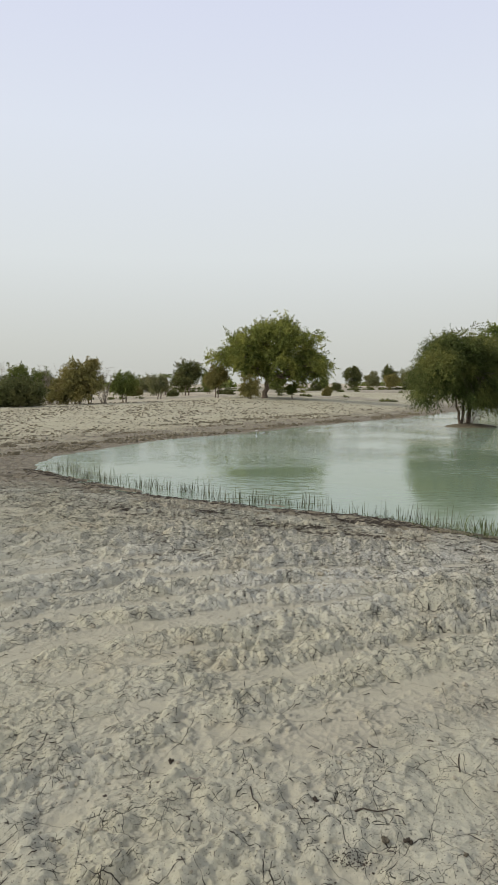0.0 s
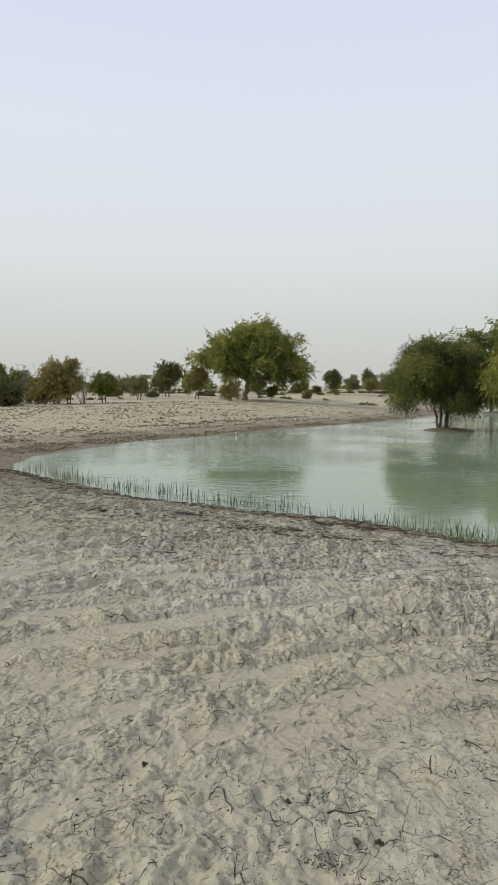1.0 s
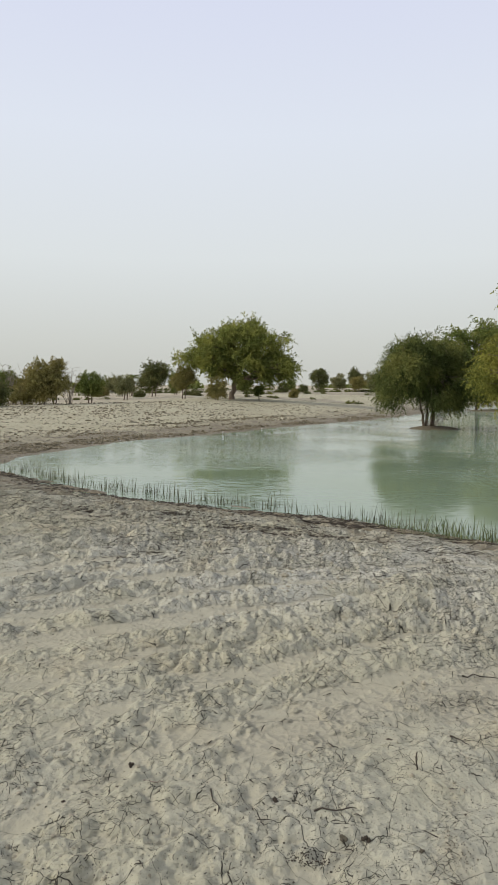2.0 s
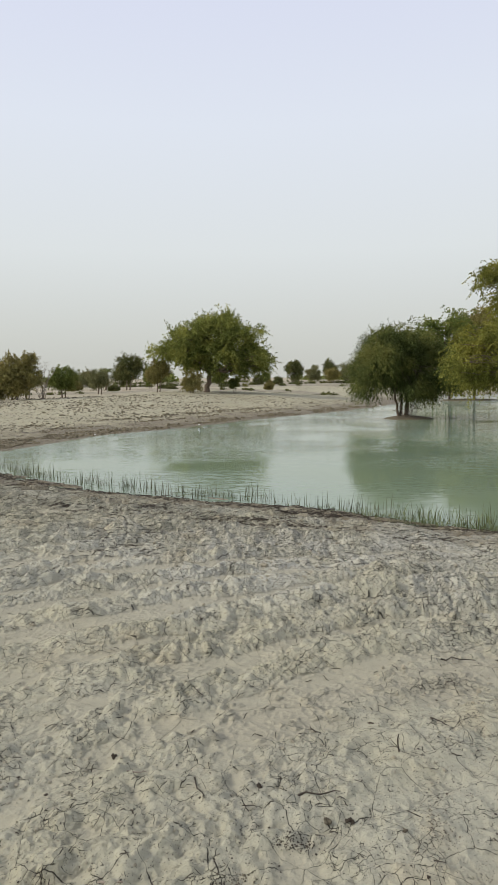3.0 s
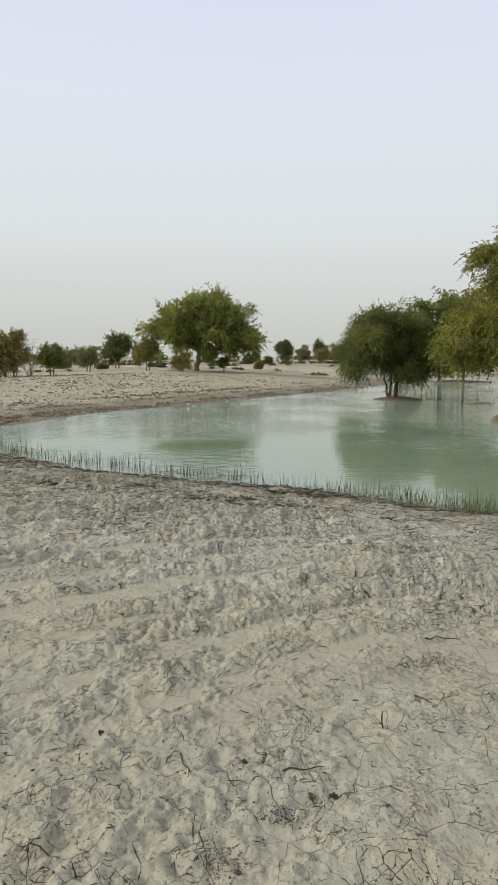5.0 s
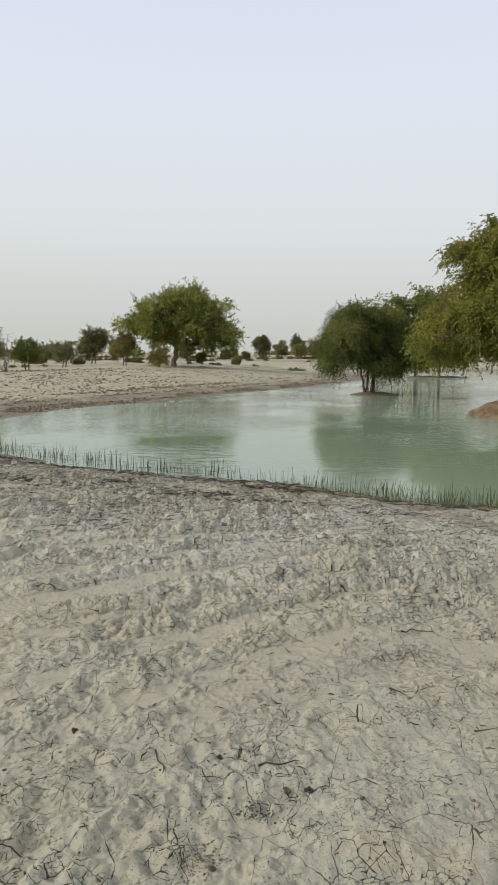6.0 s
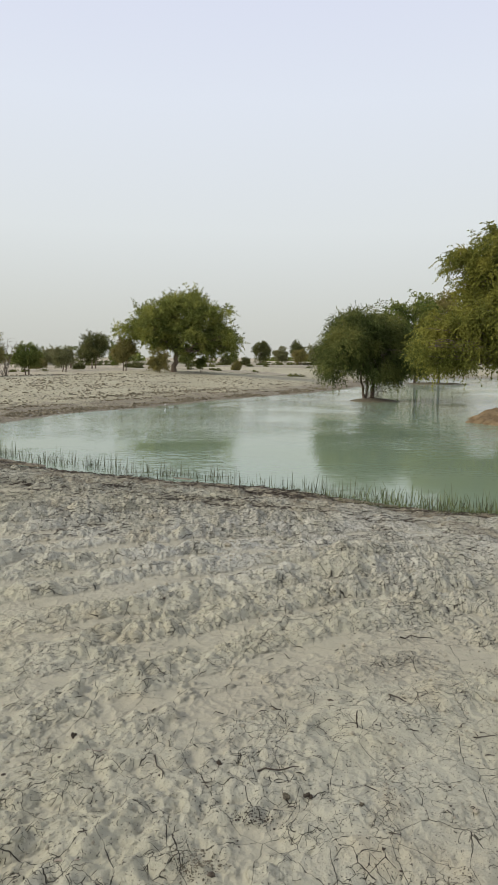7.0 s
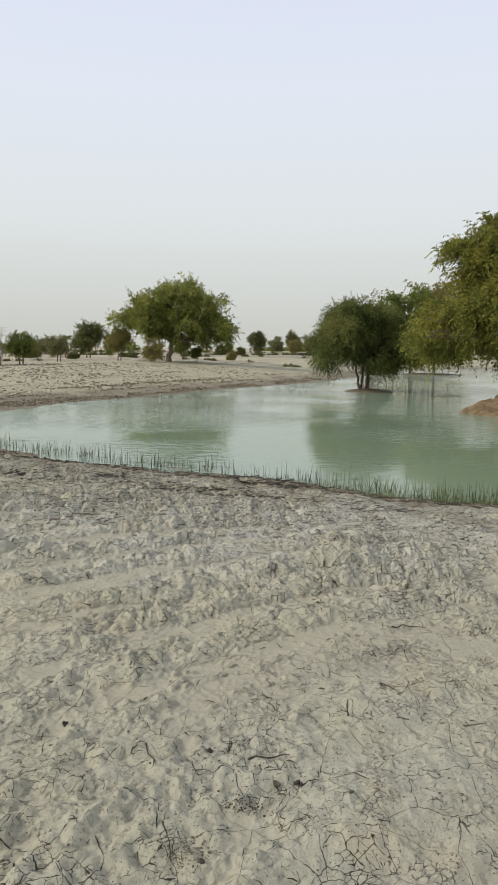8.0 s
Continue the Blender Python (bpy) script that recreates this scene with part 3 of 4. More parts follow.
suckers(weeping, 91, 22, 0.35, 0.6)
tree("tall_tree", (19.8, 49.8, 0.08), [(0, 0, 4.6, 2.3, 2.5, 2.4), (-1.5, 0, 3.0, 1.7, 1.8, 1.9), (0.8, 0, 1.9, 2.0, 1.8, 1.5)], LEAF_BACK, 23,
     "tall mid-green tree on a low islet", group="trees on the islet", trunks=((0, 0, 0.1),), fork=1.3, radius=0.10, clusters=330, twigs=12, leaves=11, length=0.75,
     leaf=0.16, width=0.24, droop=0.3, sprigs=6)
tree("tall_tree", (22.0, 50.2, 0.08), [(0, 0, 4.6, 1.9, 2.1, 2.2), (0.5, 0, 2.5, 2.2, 2.0, 1.8)], LEAF_BROWN, 24,
     "thin brownish green tree on a low islet", group="trees on the islet", trunks=((0, 0, -0.05),), fork=1.3, radius=0.09, clusters=330, twigs=12, leaves=10, length=0.75,
     leaf=0.15, width=0.22, droop=0.35, sprigs=5)
tree("drooping_tree", (14.95, 24.45, 0.33),
     [(-3.9, -0.7, 2.1, 1.5, 2.0, 1.0), (-1.75, 0, 2.95, 2.45, 2.9, 1.6), (-3.15, 0, 4.8, 1.4, 1.6, 0.75), (-2.25, 0, 5.65, 1.15, 1.4, 0.95),
      (-0.6, 0.2, 4.1, 2.1, 2.4, 2.0), (1.2, 0.5, 3.2, 1.7, 2.2, 2.0), (-1.5, -1.1, 3.8, 1.6, 1.4, 1.35), (-0.5, -0.7, 2.1, 2.0, 1.8, 0.9)],
     LEAF_GOLD, 25, "large yellow-green drooping tree on an earth mound", trunks=((0, 0, -0.25), (0.3, 0.2, 0.15)), fork=1.5, radius=0.15,
     clusters=1100, twigs=19, leaves=15, length=0.50, leaf=0.070, width=0.30, droop=0.5, bough=0.24, sweep=(-0.05, 0, -0.1), limbs=14, spread=0.15)


def twig_shrub(at, wide, high, seed, label, stems=16):
    """A leafless shrub: many thin bent stems with side twigs."""
    rng = np.random.default_rng(seed)
    root = tagged(new("bare_shrub"), label, "shrub", "bare shrubs")
    root.matrix_world = pose(*at)
    fine = Tubes(4)
    for i in range(stems):
        a = np.array([rng.normal(0, 0.06), rng.normal(0, 0.06), -0.05])
        b = np.array([rng.normal(0, wide * 0.35), rng.normal(0, wide * 0.35), high * rng.uniform(0.6, 1.05)])
        line = bow(rng, a, b, 0.08, 6, 0.09)
        stem = Tubes(5)
        stem.add(line, np.linspace(0.017, 0.006, 6))
        part("stem", stem.mesh("stem", DRY_TWIG), root)
        for j in range(9):
            s = line[rng.integers(2, 6)]
            e = s + np.array([rng.normal(0, 0.3), rng.normal(0, 0.3), rng.uniform(0.0, 0.5)]) * wide * 0.45
            fine.add(bow(rng, s, e, 0.05, 4, 0.12), np.linspace(0.008, 0.005, 4))
    tagged(part("twigwork", fine.mesh("twigwork", DRY_TWIG), root), kind="stuff")
    return root


# ---- trees and bushes along the bank and on the plain: name, x, y, width, height, leaf, foot of the foliage, label ----
SMALL = [
    ("bush", -13.4, 38.6, 2.7, 1.55, LEAF_DARK, 0.0, "low dark green bush behind the bank"),
    ("bush", -15.6, 38.8, 2.6, 1.7, LEAF_DARK, 0.0, "low dark green bush behind the bank"),
    ("small_tree", -15.9, 46, 2.0, 2.5, LEAF_BACK, 0.2, "leafy mid-green tree behind a dark bush"),
    ("small_tree", -14.4, 46, 1.9, 2.45, LEAF_BACK, 0.3, "leafy mid-green tree behind a dark bush"),
    ("small_tree", -19.0, 45, 2.6, 2.6, LEAF_BROWN, 0.1, "brownish green thorn bush behind the bank"),
    ("small_tree", -10.8, 42, 2.6, 2.75, LEAF_BROWN, 0.0, "large brownish green thorn bush behind the bank"),
    ("small_tree", -10.2, 42.8, 1.6, 3.0, LEAF_BROWN, 0.2, "tall brownish green thorn tree behind the bank"),
    ("bush", -12.1, 42.4, 1.3, 1.7, LEAF_BROWN, 0.0, "thin brownish bush behind the bank"),
    ("small_tree", -8.4, 45, 1.9, 2.1, LEAF_BACK, 0.3, "small round bright green tree behind the bank"),
    ("small_tree", -9.6, 70, 1.8, 1.9, LEAF_DARK, 0.2, "dark green tree on the plain"),
    ("small_tree", -7.1, 53, 1.75, 2.05, LEAF_GREY, 0.3, "small grey-green tree with several stems"),
    ("small_tree", -6.2, 67, 2.9, 3.85, LEAF_DARK, 0.17, "upright dark green tree on the plain"),
    ("small_tree", -4.6, 76, 1.9, 2.7, LEAF_BACK, 0.1, "dark green tree on the plain"),
    ("small_tree", -2.4, 50, 1.7, 2.45, LEAF_BROWN, 0.3, "small brownish green tree beside an acacia"),
    ("small_tree", 0.05, 47, 1.4, 1.7, LEAF_BROWN, 0.12, "small bushy tree behind an acacia"),
    ("sapling", 3.2, 49.5, 0.8, 1.2, LEAF_BACK, 0.25, "thin green sapling beside an acacia"),
    ("small_tree", 7.3, 72, 1.0, 1.3, LEAF_DARK, 0.1, "small dark green tree on the plain"),
    ("bush", 6.8, 58, 0.95, 0.75, LEAF_BROWN, 0.0, "low dry brown shrub on the plain"),
    ("small_tree", 9.4, 84, 1.4, 1.9, LEAF_BACK, 0.1, "small green tree on the plain"),
    ("small_tree", 11.5, 88, 1.3, 1.2, LEAF_DARK, 0.1, "small dark green tree on the plain"),
    ("small_tree", 17.0, 109, 2.9, 4.1, LEAF_DARK, 0.12, "rounded dark green tree far on the plain"),
    ("small_tree", 19.2, 104, 2.4, 2.9, LEAF_GREY, 0.2, "grey-green tree far on the plain"),
    ("small_tree", 22.6, 108, 2.5, 4.2, LEAF_DARK, 0.25, "dark green tree far on the plain"),
    ("small_tree", 21.0, 98, 2.2, 2.4, LEAF_BROWN, 0.15, "brownish green tree far on the plain"),
    ("small_tree", 23.6, 99, 2.8, 3.2, LEAF_GREY, 0.15, "grey-green tree far on the plain"),
    ("small_tree", 26.5, 104, 3.0, 3.6, LEAF_BACK, 0.15, "green tree far on the plain"),
    ("bush", -6.6, 58, 0.9, 0.55, LEAF_DARK, 0.0, "low dark scrub bush on the plain"),
    ("bush", -2.0, 57, 1.3, 0.45, LEAF_DARK, 0.0, "low dark scrub bush on the plain"),
    ("bush", -12.0, 70, 1.6, 1.1, LEAF_BROWN, 0.0, "low brownish bush on the plain"),
    ("small_tree", 4.0, 95, 2.2, 2.2, LEAF_BACK, 0.1, "small green tree on the plain behind an acacia"),
    ("small_tree", -5.5, 100, 3.0, 2.8, LEAF_DARK, 0.1, "dark green tree far on the plain"),
    ("small_tree", -14.5, 95, 2.6, 2.4, LEAF_GREY, 0.1, "grey-green tree far on the plain"),
    ("small_tree", -23.0, 52, 3.0, 3.0, LEAF_BACK, 0.1, "green tree behind the bank"),
]
for i, (name, x, y, wide, high, lm, foot, label) in enumerate(SMALL):
    r = wide / 2
    lo = high * foot
    zc, hz = (high + lo) / 2, (high - lo) / 2
    tree(name, (x, y, ground_z(x, y)),
         [(0, 0, zc + 0.1 * hz, r * 0.78, r * 0.8, hz * 0.82), (-r * 0.32, 0, zc - hz * 0.25, r * 0.6, r * 0.6, hz * 0.6), (r * 0.32, 0, zc - hz * 0.15, r * 0.6, r * 0.6, hz * 0.6)],
         lm, 50 + i, label, "bush" if name == "bush" else "tree", "trees and bushes of the plain", trunks=((-0.06 * wide, 0, 0.02), (0.05 * wide, 0, 0.1)),
         fork=max(0.25, lo * 1.15), radius=0.024 * wide, clusters=int(60 + 45 * wide), twigs=11, leaves=10, length=0.17 * wide, leaf=0.032 * wide + 0.025, width=0.28,
         droop=0.2, spread=0.045 * wide, bough=0.085 * wide, limbs=4, inner=0.2, sprigs=4)
for i, (x, y, wide, high) in enumerate([(-15.6, 42.0, 1.7, 2.4), (-12.9, 43.0, 1.1, 2.45), (-9.4, 43.3, 1.0, 2.3), (-16.8, 41.5, 1.6, 2.3)]):
    twig_shrub((x, y, ground_z(x, y)), wide, high, 90 + i, "leafless grey-brown shrub among green bushes")


def date_palm(at, high, seed):
    rng = np.random.default_rng(seed)
    root = tagged(new("date_palm"), "small date palm with drooping fronds on the plain", "palm")
    root.matrix_world = pose(*at)
    stem = Tubes(9)
    stem.add(bow(rng, (0, 0, -0.1), (0.1, 0, high), 0, 9, 0.02), np.linspace(0.10, 0.075, 9))
    part("trunk", stem.mesh("trunk", BARK), root)
    for i in range(18):
        a = i * 2.4
        rise = rng.uniform(-0.1, 0.9)
        t = np.linspace(0, 1, 14)
        reach = 1.0 * rng.uniform(0.8, 1.1)
        line = np.stack([reach * t * np.cos(a) + 0.1, reach * t * np.sin(a), high + rise * t - 0.9 * t ** 2.2], 1)
        co, quads = [], []
        for p, u in zip(line[1:], t[1:]):
            for side in (-1, 1):
                s = np.array([-np.sin(a), np.cos(a), -0.35]) * side
                f = np.array([np.cos(a), np.sin(a), -0.4])
                tip = p + (s * 0.30 + f * 0.22) * (1.1 - 0.6 * u)
                n = len(co)
                co += [p - f * 0.03, p + f * 0.03, tip + f * 0.01, tip - f * 0.01]
                quads.append((n, n + 1, n + 2, n + 3))
        part("frond", mesh_of("frond", co, quads, LEAF_BACK), root)
    return root


date_palm((-9.25, 74, ground_z(-9.25, 74)), 2.1, 5)


# ---- the plain: field bunds with scrub, far woods ----
def bund(name, ax, ay, bx, by, high, seed):
    n = 120
    t = np.linspace(0, 1, n)
    cx, cy = ax + (bx - ax) * t, ay + (by - ay) * t + 1.5 * (fbm(t * 6, t * 0, 2, seed) - 0.5)
    prof = np.array([(-1.1, -0.15), (-0.6, 0.25), (-0.2, 0.9), (0.15, 1.0), (0.6, 0.3), (1.1, -0.15)])
    hz = high * (0.45 + 1.1 * fbm(t * 25, t * 0, 3, seed + 3))
    gz = ground_zs(cx, cy)
    co = np.stack([np.repeat(cx[:, None], 6, 1), cy[:, None] + prof[None, :, 0], gz[:, None] + hz[:, None] * prof[None, :, 1]], 2)
    idx = np.arange(n * 6).reshape(n, 6)
    quads = np.stack([idx[:-1, :-1], idx[1:, :-1], idx[1:, 1:], idx[:-1, 1:]], 2).reshape(-1, 4)
    return tagged(new(name, mesh_of(name, co.reshape(-1, 3), quads, CLOD, True)), "low earth bund between dry fields", "bund", kind="structure")


BUNDS = [(-30, 57, 12, 54, 0.16), (2, 70, 60, 82, 0.26), (-40, 92, 60, 104, 0.34), (-60, 130, 90, 140, 0.45)]
for i, (ax, ay, bx, by, hz) in enumerate(BUNDS):
    bund("field_bund_%d" % (i + 1), ax, ay, bx, by, hz, 300 + 10 * i)


def leaf_heaps(name, spots, sizes, material, seed, per, leaf, label, category):
    """Many low clumps of leaves gathered into one object."""
    rng = np.random.default_rng(seed)
    c = np.repeat(spots, per, 0)
    s = np.repeat(sizes, per)
    d = rng.normal(0, 1, (len(c), 3))
    d /= np.linalg.norm(d, axis=1)[:, None]
    d[:, 2] = np.abs(d[:, 2])
    p = c + d * (s * rng.uniform(0.3, 1.0, len(c)))[:, None] * (1, 1, 0.85)
    ax, nr = rng.normal(0, 1, (len(c), 3)), rng.normal(0, 1, (len(c), 3))
    ax /= np.linalg.norm(ax, axis=1)[:, None]
    nr /= np.linalg.norm(nr, axis=1)[:, None]
    L = (leaf * s * rng.uniform(0.6, 1.4, len(c)))[:, None]
    q = np.stack([p - ax * L, p + nr * L * 0.6, p + ax * L, p - nr * L * 0.6], 1).reshape(-1, 3)
    return tagged(new(name, mesh_of(name, q, np.arange(len(q)).reshape(-1, 4), material)), label, category, kind="stuff")


def along(rng, ax, ay, bx, by, n, thin=0.5):
    t = rng.uniform(0, 1, n)
    t = t[fbm(t * 18 + ay, t * 0, 3, int(ay)) > thin]
    x, y = ax + (bx - ax) * t, ay + (by - ay) * t + rng.normal(0, 0.25, len(t))
    return np.stack([x, y, ground_zs(x, y)], 1)


rng = np.random.default_rng(7)
scrub = np.concatenate([along(rng, ax, ay - 0.6, bx, by - 0.6, n, 0.42) for (ax, ay, bx, by, _), n in zip(BUNDS, (90, 150, 260, 300))])
leaf_heaps("field_scrub", scrub, 0.10 + 0.0034 * scrub[:, 1] * rng.uniform(0.5, 1.5, len(scrub)), LEAF_DARK, 8, 60, 0.30, "dark dry scrub along the field bunds", "scrub")
wx = rng.uniform(-110, 190, 520)
wy = 190 + 110 * rng.uniform(0, 1, 520)
wx, wy = wx[fbm(wx * 0.05, wy * 0, 2, 9) > 0.42], wy[fbm(wx * 0.05, wy * 0, 2, 9) > 0.42]
wood_spots = np.array([(a, b, 0.74) for a, b in zip(wx, wy)])
leaf_heaps("far_woods", wood_spots, rng.uniform(1.4, 3.6, len(wood_spots)), LEAF_BACK, 10, 110, 0.22, "distant line of trees at the edge of the plain", "woods")


# ---- reeds and grass at the water's edge ----
def blade(co, quads, rng, foot, high, wide, lean):
    a, turn = rng.uniform(0, 6.28), rng.uniform(0, 6.28)
    u = np.array([math.cos(turn), math.sin(turn), 0])
    n = len(co)
    for i in range(5):
        t = i / 4
        p = np.array(foot) + np.array([math.cos(a) * lean * t * t, math.sin(a) * lean * t * t, high * t])
        w = wide * (1 - 0.85 * t ** 1.5) / 2
        co += [p - u * w, p + u * w]
        if i:
            k = n + 2 * i
            quads.append((k - 2, k - 1, k + 1, k))


def blade_mesh(seed):
    rng = np.random.default_rng(seed)
    co, quads = [], []
    blade(co, quads, rng, (0, 0, -0.08), 0.08 + rng.uniform(0.08, 0.26), rng.uniform(0.007, 0.012), rng.choice([0.01, 0.02, 0.05]) * rng.uniform(0.4, 1.3))
    return mesh_of("blade", co, quads, REED)


NEAR_SHORE = np.array(POND[1:14] + [(4.8, 7.0), (5.5, 6.8)])


def at_shore(t):
    """A place t of the way along the near shore, and the way to the water."""
    seg = np.linalg.norm(np.diff(NEAR_SHORE, axis=0), axis=1)
    run = np.concatenate([[0], np.cumsum(seg)])
    d = t * run[-1]
    i = min(int(np.searchsorted(run, d, side="right")) - 1, len(seg) - 1)
    p = NEAR_SHORE[i] + (NEAR_SHORE[i + 1] - NEAR_SHORE[i]) * ((d - run[i]) / seg[i])
    e = (NEAR_SHORE[i + 1] - NEAR_SHORE[i]) / seg[i]
    return p, np.array([-e[1], e[0]])


stalks = [blade_mesh(400 + i) for i in range(24)]
rng = np.random.default_rng(12)
made = 0
while made < 298:
    t = rng.uniform(0, 1)
    if 0.60 < t < 0.66 and rng.uniform() < 0.7:
        continue
    p, n = at_shore(t)
    q = p + n * rng.uniform(0.10, 0.62) * (0.75 if t > 0.4 else 1.0) + rng.normal(0, 0.05, 2)
    ob = new("reed_clump")
    ob.matrix_world = pose(q[0], q[1], 0.0, 0, 0, rng.uniform(0, 360))
    for i in range(rng.integers(2, 6)):
        stalk = part("blade", stalks[rng.integers(24)], ob)
        stalk.matrix_local = pose(rng.normal(0, 0.15), rng.normal(0, 0.09), 0, 0, 0, rng.uniform(0, 360)) @ Matrix.Scale(rng.uniform(0.75, 1.2), 4)
    tagged(ob, "thin dark green reed stalks standing in shallow water", "reed", "reeds along the shore")
    made += 1

co, quads = [], []
for i in range(2300):
    t = 0.60 + 0.40 * rng.uniform(0, 1) ** 0.55
    p, n = at_shore(min(t, 1.0))
    q = p + n * (rng.normal(0.0, 0.14) + 0.03) + rng.normal(0, 0.03, 2)
    blade(co, quads, rng, (q[0], q[1], -0.03), rng.uniform(0.02, 0.08) * (0.5 + 0.8 * t) + 0.03, rng.uniform(0.006, 0.011), rng.uniform(0.02, 0.10))
for i in range(380):
    t = rng.uniform(0.74, 1.0)
    p, n = at_shore(t)
    q = p + n * rng.uniform(0.05, 0.75) + rng.normal(0, 0.03, 2)
    blade(co, quads, rng, (q[0], q[1], -0.03), rng.uniform(0.08, 0.24), rng.uniform(0.007, 0.012), rng.uniform(0.01, 0.10))
tagged(new("shore_grass", mesh_of("shore_grass", co, quads, GRASS)), "short green grass at the water's edge", "grass", kind="stuff")


# ---- loose bits on the mud ----
def lump_mesh(name, seed, material, flat=0.6, rough=0.3):
    """A crumbly rounded lump, one unit across."""
    rng = np.random.default_rng(seed)
    bm = bmesh.new()
    bmesh.ops.create_icosphere(bm, subdivisions=2, radius=0.5)
    for v in bm.verts:
        v.co *= 1 + rough * (noise.noise(v.co * 3.1 + Vector((seed, 0, 0))) + 0.6 * noise.noise(v.co * 8.0 + Vector((0, seed, 0))))
        v.co.z *= flat
    me = bpy.data.meshes.new(name)
    bm.to_mesh(me)
    bm.free()
    me.materials.append(material)
    return me


def bits(name, x, y, size, material, seed, label, category, sink=0.25, flat=0.7, round_=False):
    """Crumbs: small uneven lumps lying on the ground, joined."""
    rng = np.random.default_rng(seed)
    n = len(x)
    s = shore(x, y)
    h, _ = relief(x, y, s)
    z = land(x, y, s) + h
    box = np.array([(-1, -1, -1), (1, -1, -1), (1, 1, -1), (-1, 1, -1), (-1, -1, 1), (1, -1, 1), (1, 1, 1), (-1, 1, 1)], float) * 0.5
    box[4:, :2] *= 0.62
    f = np.array([(0, 3, 2, 1), (4, 5, 6, 7), (0, 1, 5, 4), (1, 2, 6, 5), (2, 3, 7, 6), (3, 0, 4, 7)])
    jag = 0.22
    if round_:
        a, zr = np.arange(6) * np.pi / 3, [(-0.5, 0.12), (-0.3, 0.40), (0.05, 0.52), (0.34, 0.36), (0.5, 0.08)]
        box = np.array([(q * np.cos(u), q * np.sin(u), p) for p, q in zr for u in a])
        f = np.array([(6 * i + j, 6 * i + (j + 1) % 6, 6 * i + 6 + (j + 1) % 6, 6 * i + 6 + j) for i in range(4) for j in range(6)])
        jag = 0.10
    c = box[None] + rng.uniform(-jag, jag, (n, len(box), 3))
    c *= size[:, None, None] * np.array([1, 1, flat]) * rng.uniform(0.6, 1.5, (n, 1, 3))
    a = rng.uniform(0, 6.28, n)
    ca, sa = np.cos(a)[:, None], np.sin(a)[:, None]
    px, py = c[..., 0] * ca - c[..., 1] * sa, c[..., 0] * sa + c[..., 1] * ca
    co = np.stack([px + x[:, None], py + y[:, None], c[..., 2] + (z + size * flat * sink)[:, None]], 2).reshape(-1, 3)
    quads = (f[None] + len(box) * np.arange(n)[:, None, None]).reshape(-1, 4)
    return tagged(new(name, mesh_of(name, co, quads, material)), label, category, kind="stuff")


def scatter(rng, n, y0, y1, x0, x1, power=1.0, clump=0.0, scale=1.5, seed=500):
    """Places on a widening strip, gathered in patches."""
    y = y0 + (y1 - y0) * rng.uniform(0, 1, n) ** power
    f = (y - y0) / (y1 - y0)
    x = rng.uniform(0, 1, n) * ((x1[0] + (x1[1] - x1[0]) * f) - (x0[0] + (x0[1] - x0[0]) * f)) + x0[0] + (x0[1] - x0[0]) * f
    keep = fbm(x * scale, y * scale, 2, seed) > clump
    return x[keep], y[keep]


rng = np.random.default_rng(31)
x, y = scatter(rng, 6500, 1.6, 9.5, (-1.0, -4.2), (1.7, 5.0), 0.8, 0.46)
bits("mud_crumbs", x, y, np.exp(rng.normal(-4.9, 0.45, len(x))), CLOD, 32, "small dry crumbs of mud strewn over the ground", "crumbs", round_=True)
x, y = scatter(rng, 5200, 1.6, 9.5, (-1.0, -4.2), (1.7, 5.0), 0.75, 0.50, 2.2, 510)
bits("dark_crumbs", x, y, np.exp(rng.normal(-5.3, 0.40, len(x))), DUNG, 33, "dark crumbs of dung and rotten weed on the mud", "crumbs", 0.2, 0.5, True)
x, y = scatter(rng, 9000, 5.0, 11.5, (-2.6, -5.0), (3.2, 4.6), 1.0, 0.40, 1.2, 515)
k = trampled(x, y, shore(x, y)) * (shore(x, y) > 0.15) > rng.uniform(0, 1, len(x))
x, y = x[k], y[k]
bits("churned_clods", x, y, np.exp(rng.normal(-4.15, 0.4, len(x))), CLOD, 36, "broken clods of churned mud near the water", "clods", 0.1, 0.55, True)
x, y = scatter(rng, 8000, 13, 44, (-13, -17), (-4.5, 16), 1.0, 0.44, 0.5, 520)
k = shore(x, y) > 1.2
x, y = x[k], y[k]
bits("bank_clods", x, y, np.exp(rng.normal(-2.95, 0.35, len(x))), CLOD, 34, "clods and trodden lumps on the far bank", "clods", 0.05, 0.6)
x, y = scatter(rng, 56000, 13, 44, (-13, -17), (-4.5, 16), 1.0, 0.40, 0.5, 530)
k = shore(x, y) + 0.9 * (fbm(x * 0.3, y * 0.3, 2, 531) - 0.5)
k = ((k > 0.3) & (k < 1.6)) | ((k > 2.3) & (k < 2.75)) | ((k > 3.6) & (k < 4.1))
x, y = x[k], y[k]
bits("dark_bank_clods", x, y, np.exp(rng.normal(-2.8, 0.35, len(x))), SILT, 35, "dark damp clods near the water on the far bank", "clods", 0.05, 0.5)


# dark lumps dotted about in place of the shade inside hoof prints
x, y = scatter(rng, 9500, 17, 46, (-15, -17), (-4.5, 18), 1.0, 0.40, 0.4, 540)
k = shore(x, y) > 3.0
x, y = x[k], y[k]
bits("hoof_shade_lumps", x, y, np.exp(rng.normal(-2.75, 0.3, len(x))), SILT, 37, "dark lumps standing in for shaded hoof prints dotted over the dry bank", "clods", 0.02, 0.45)


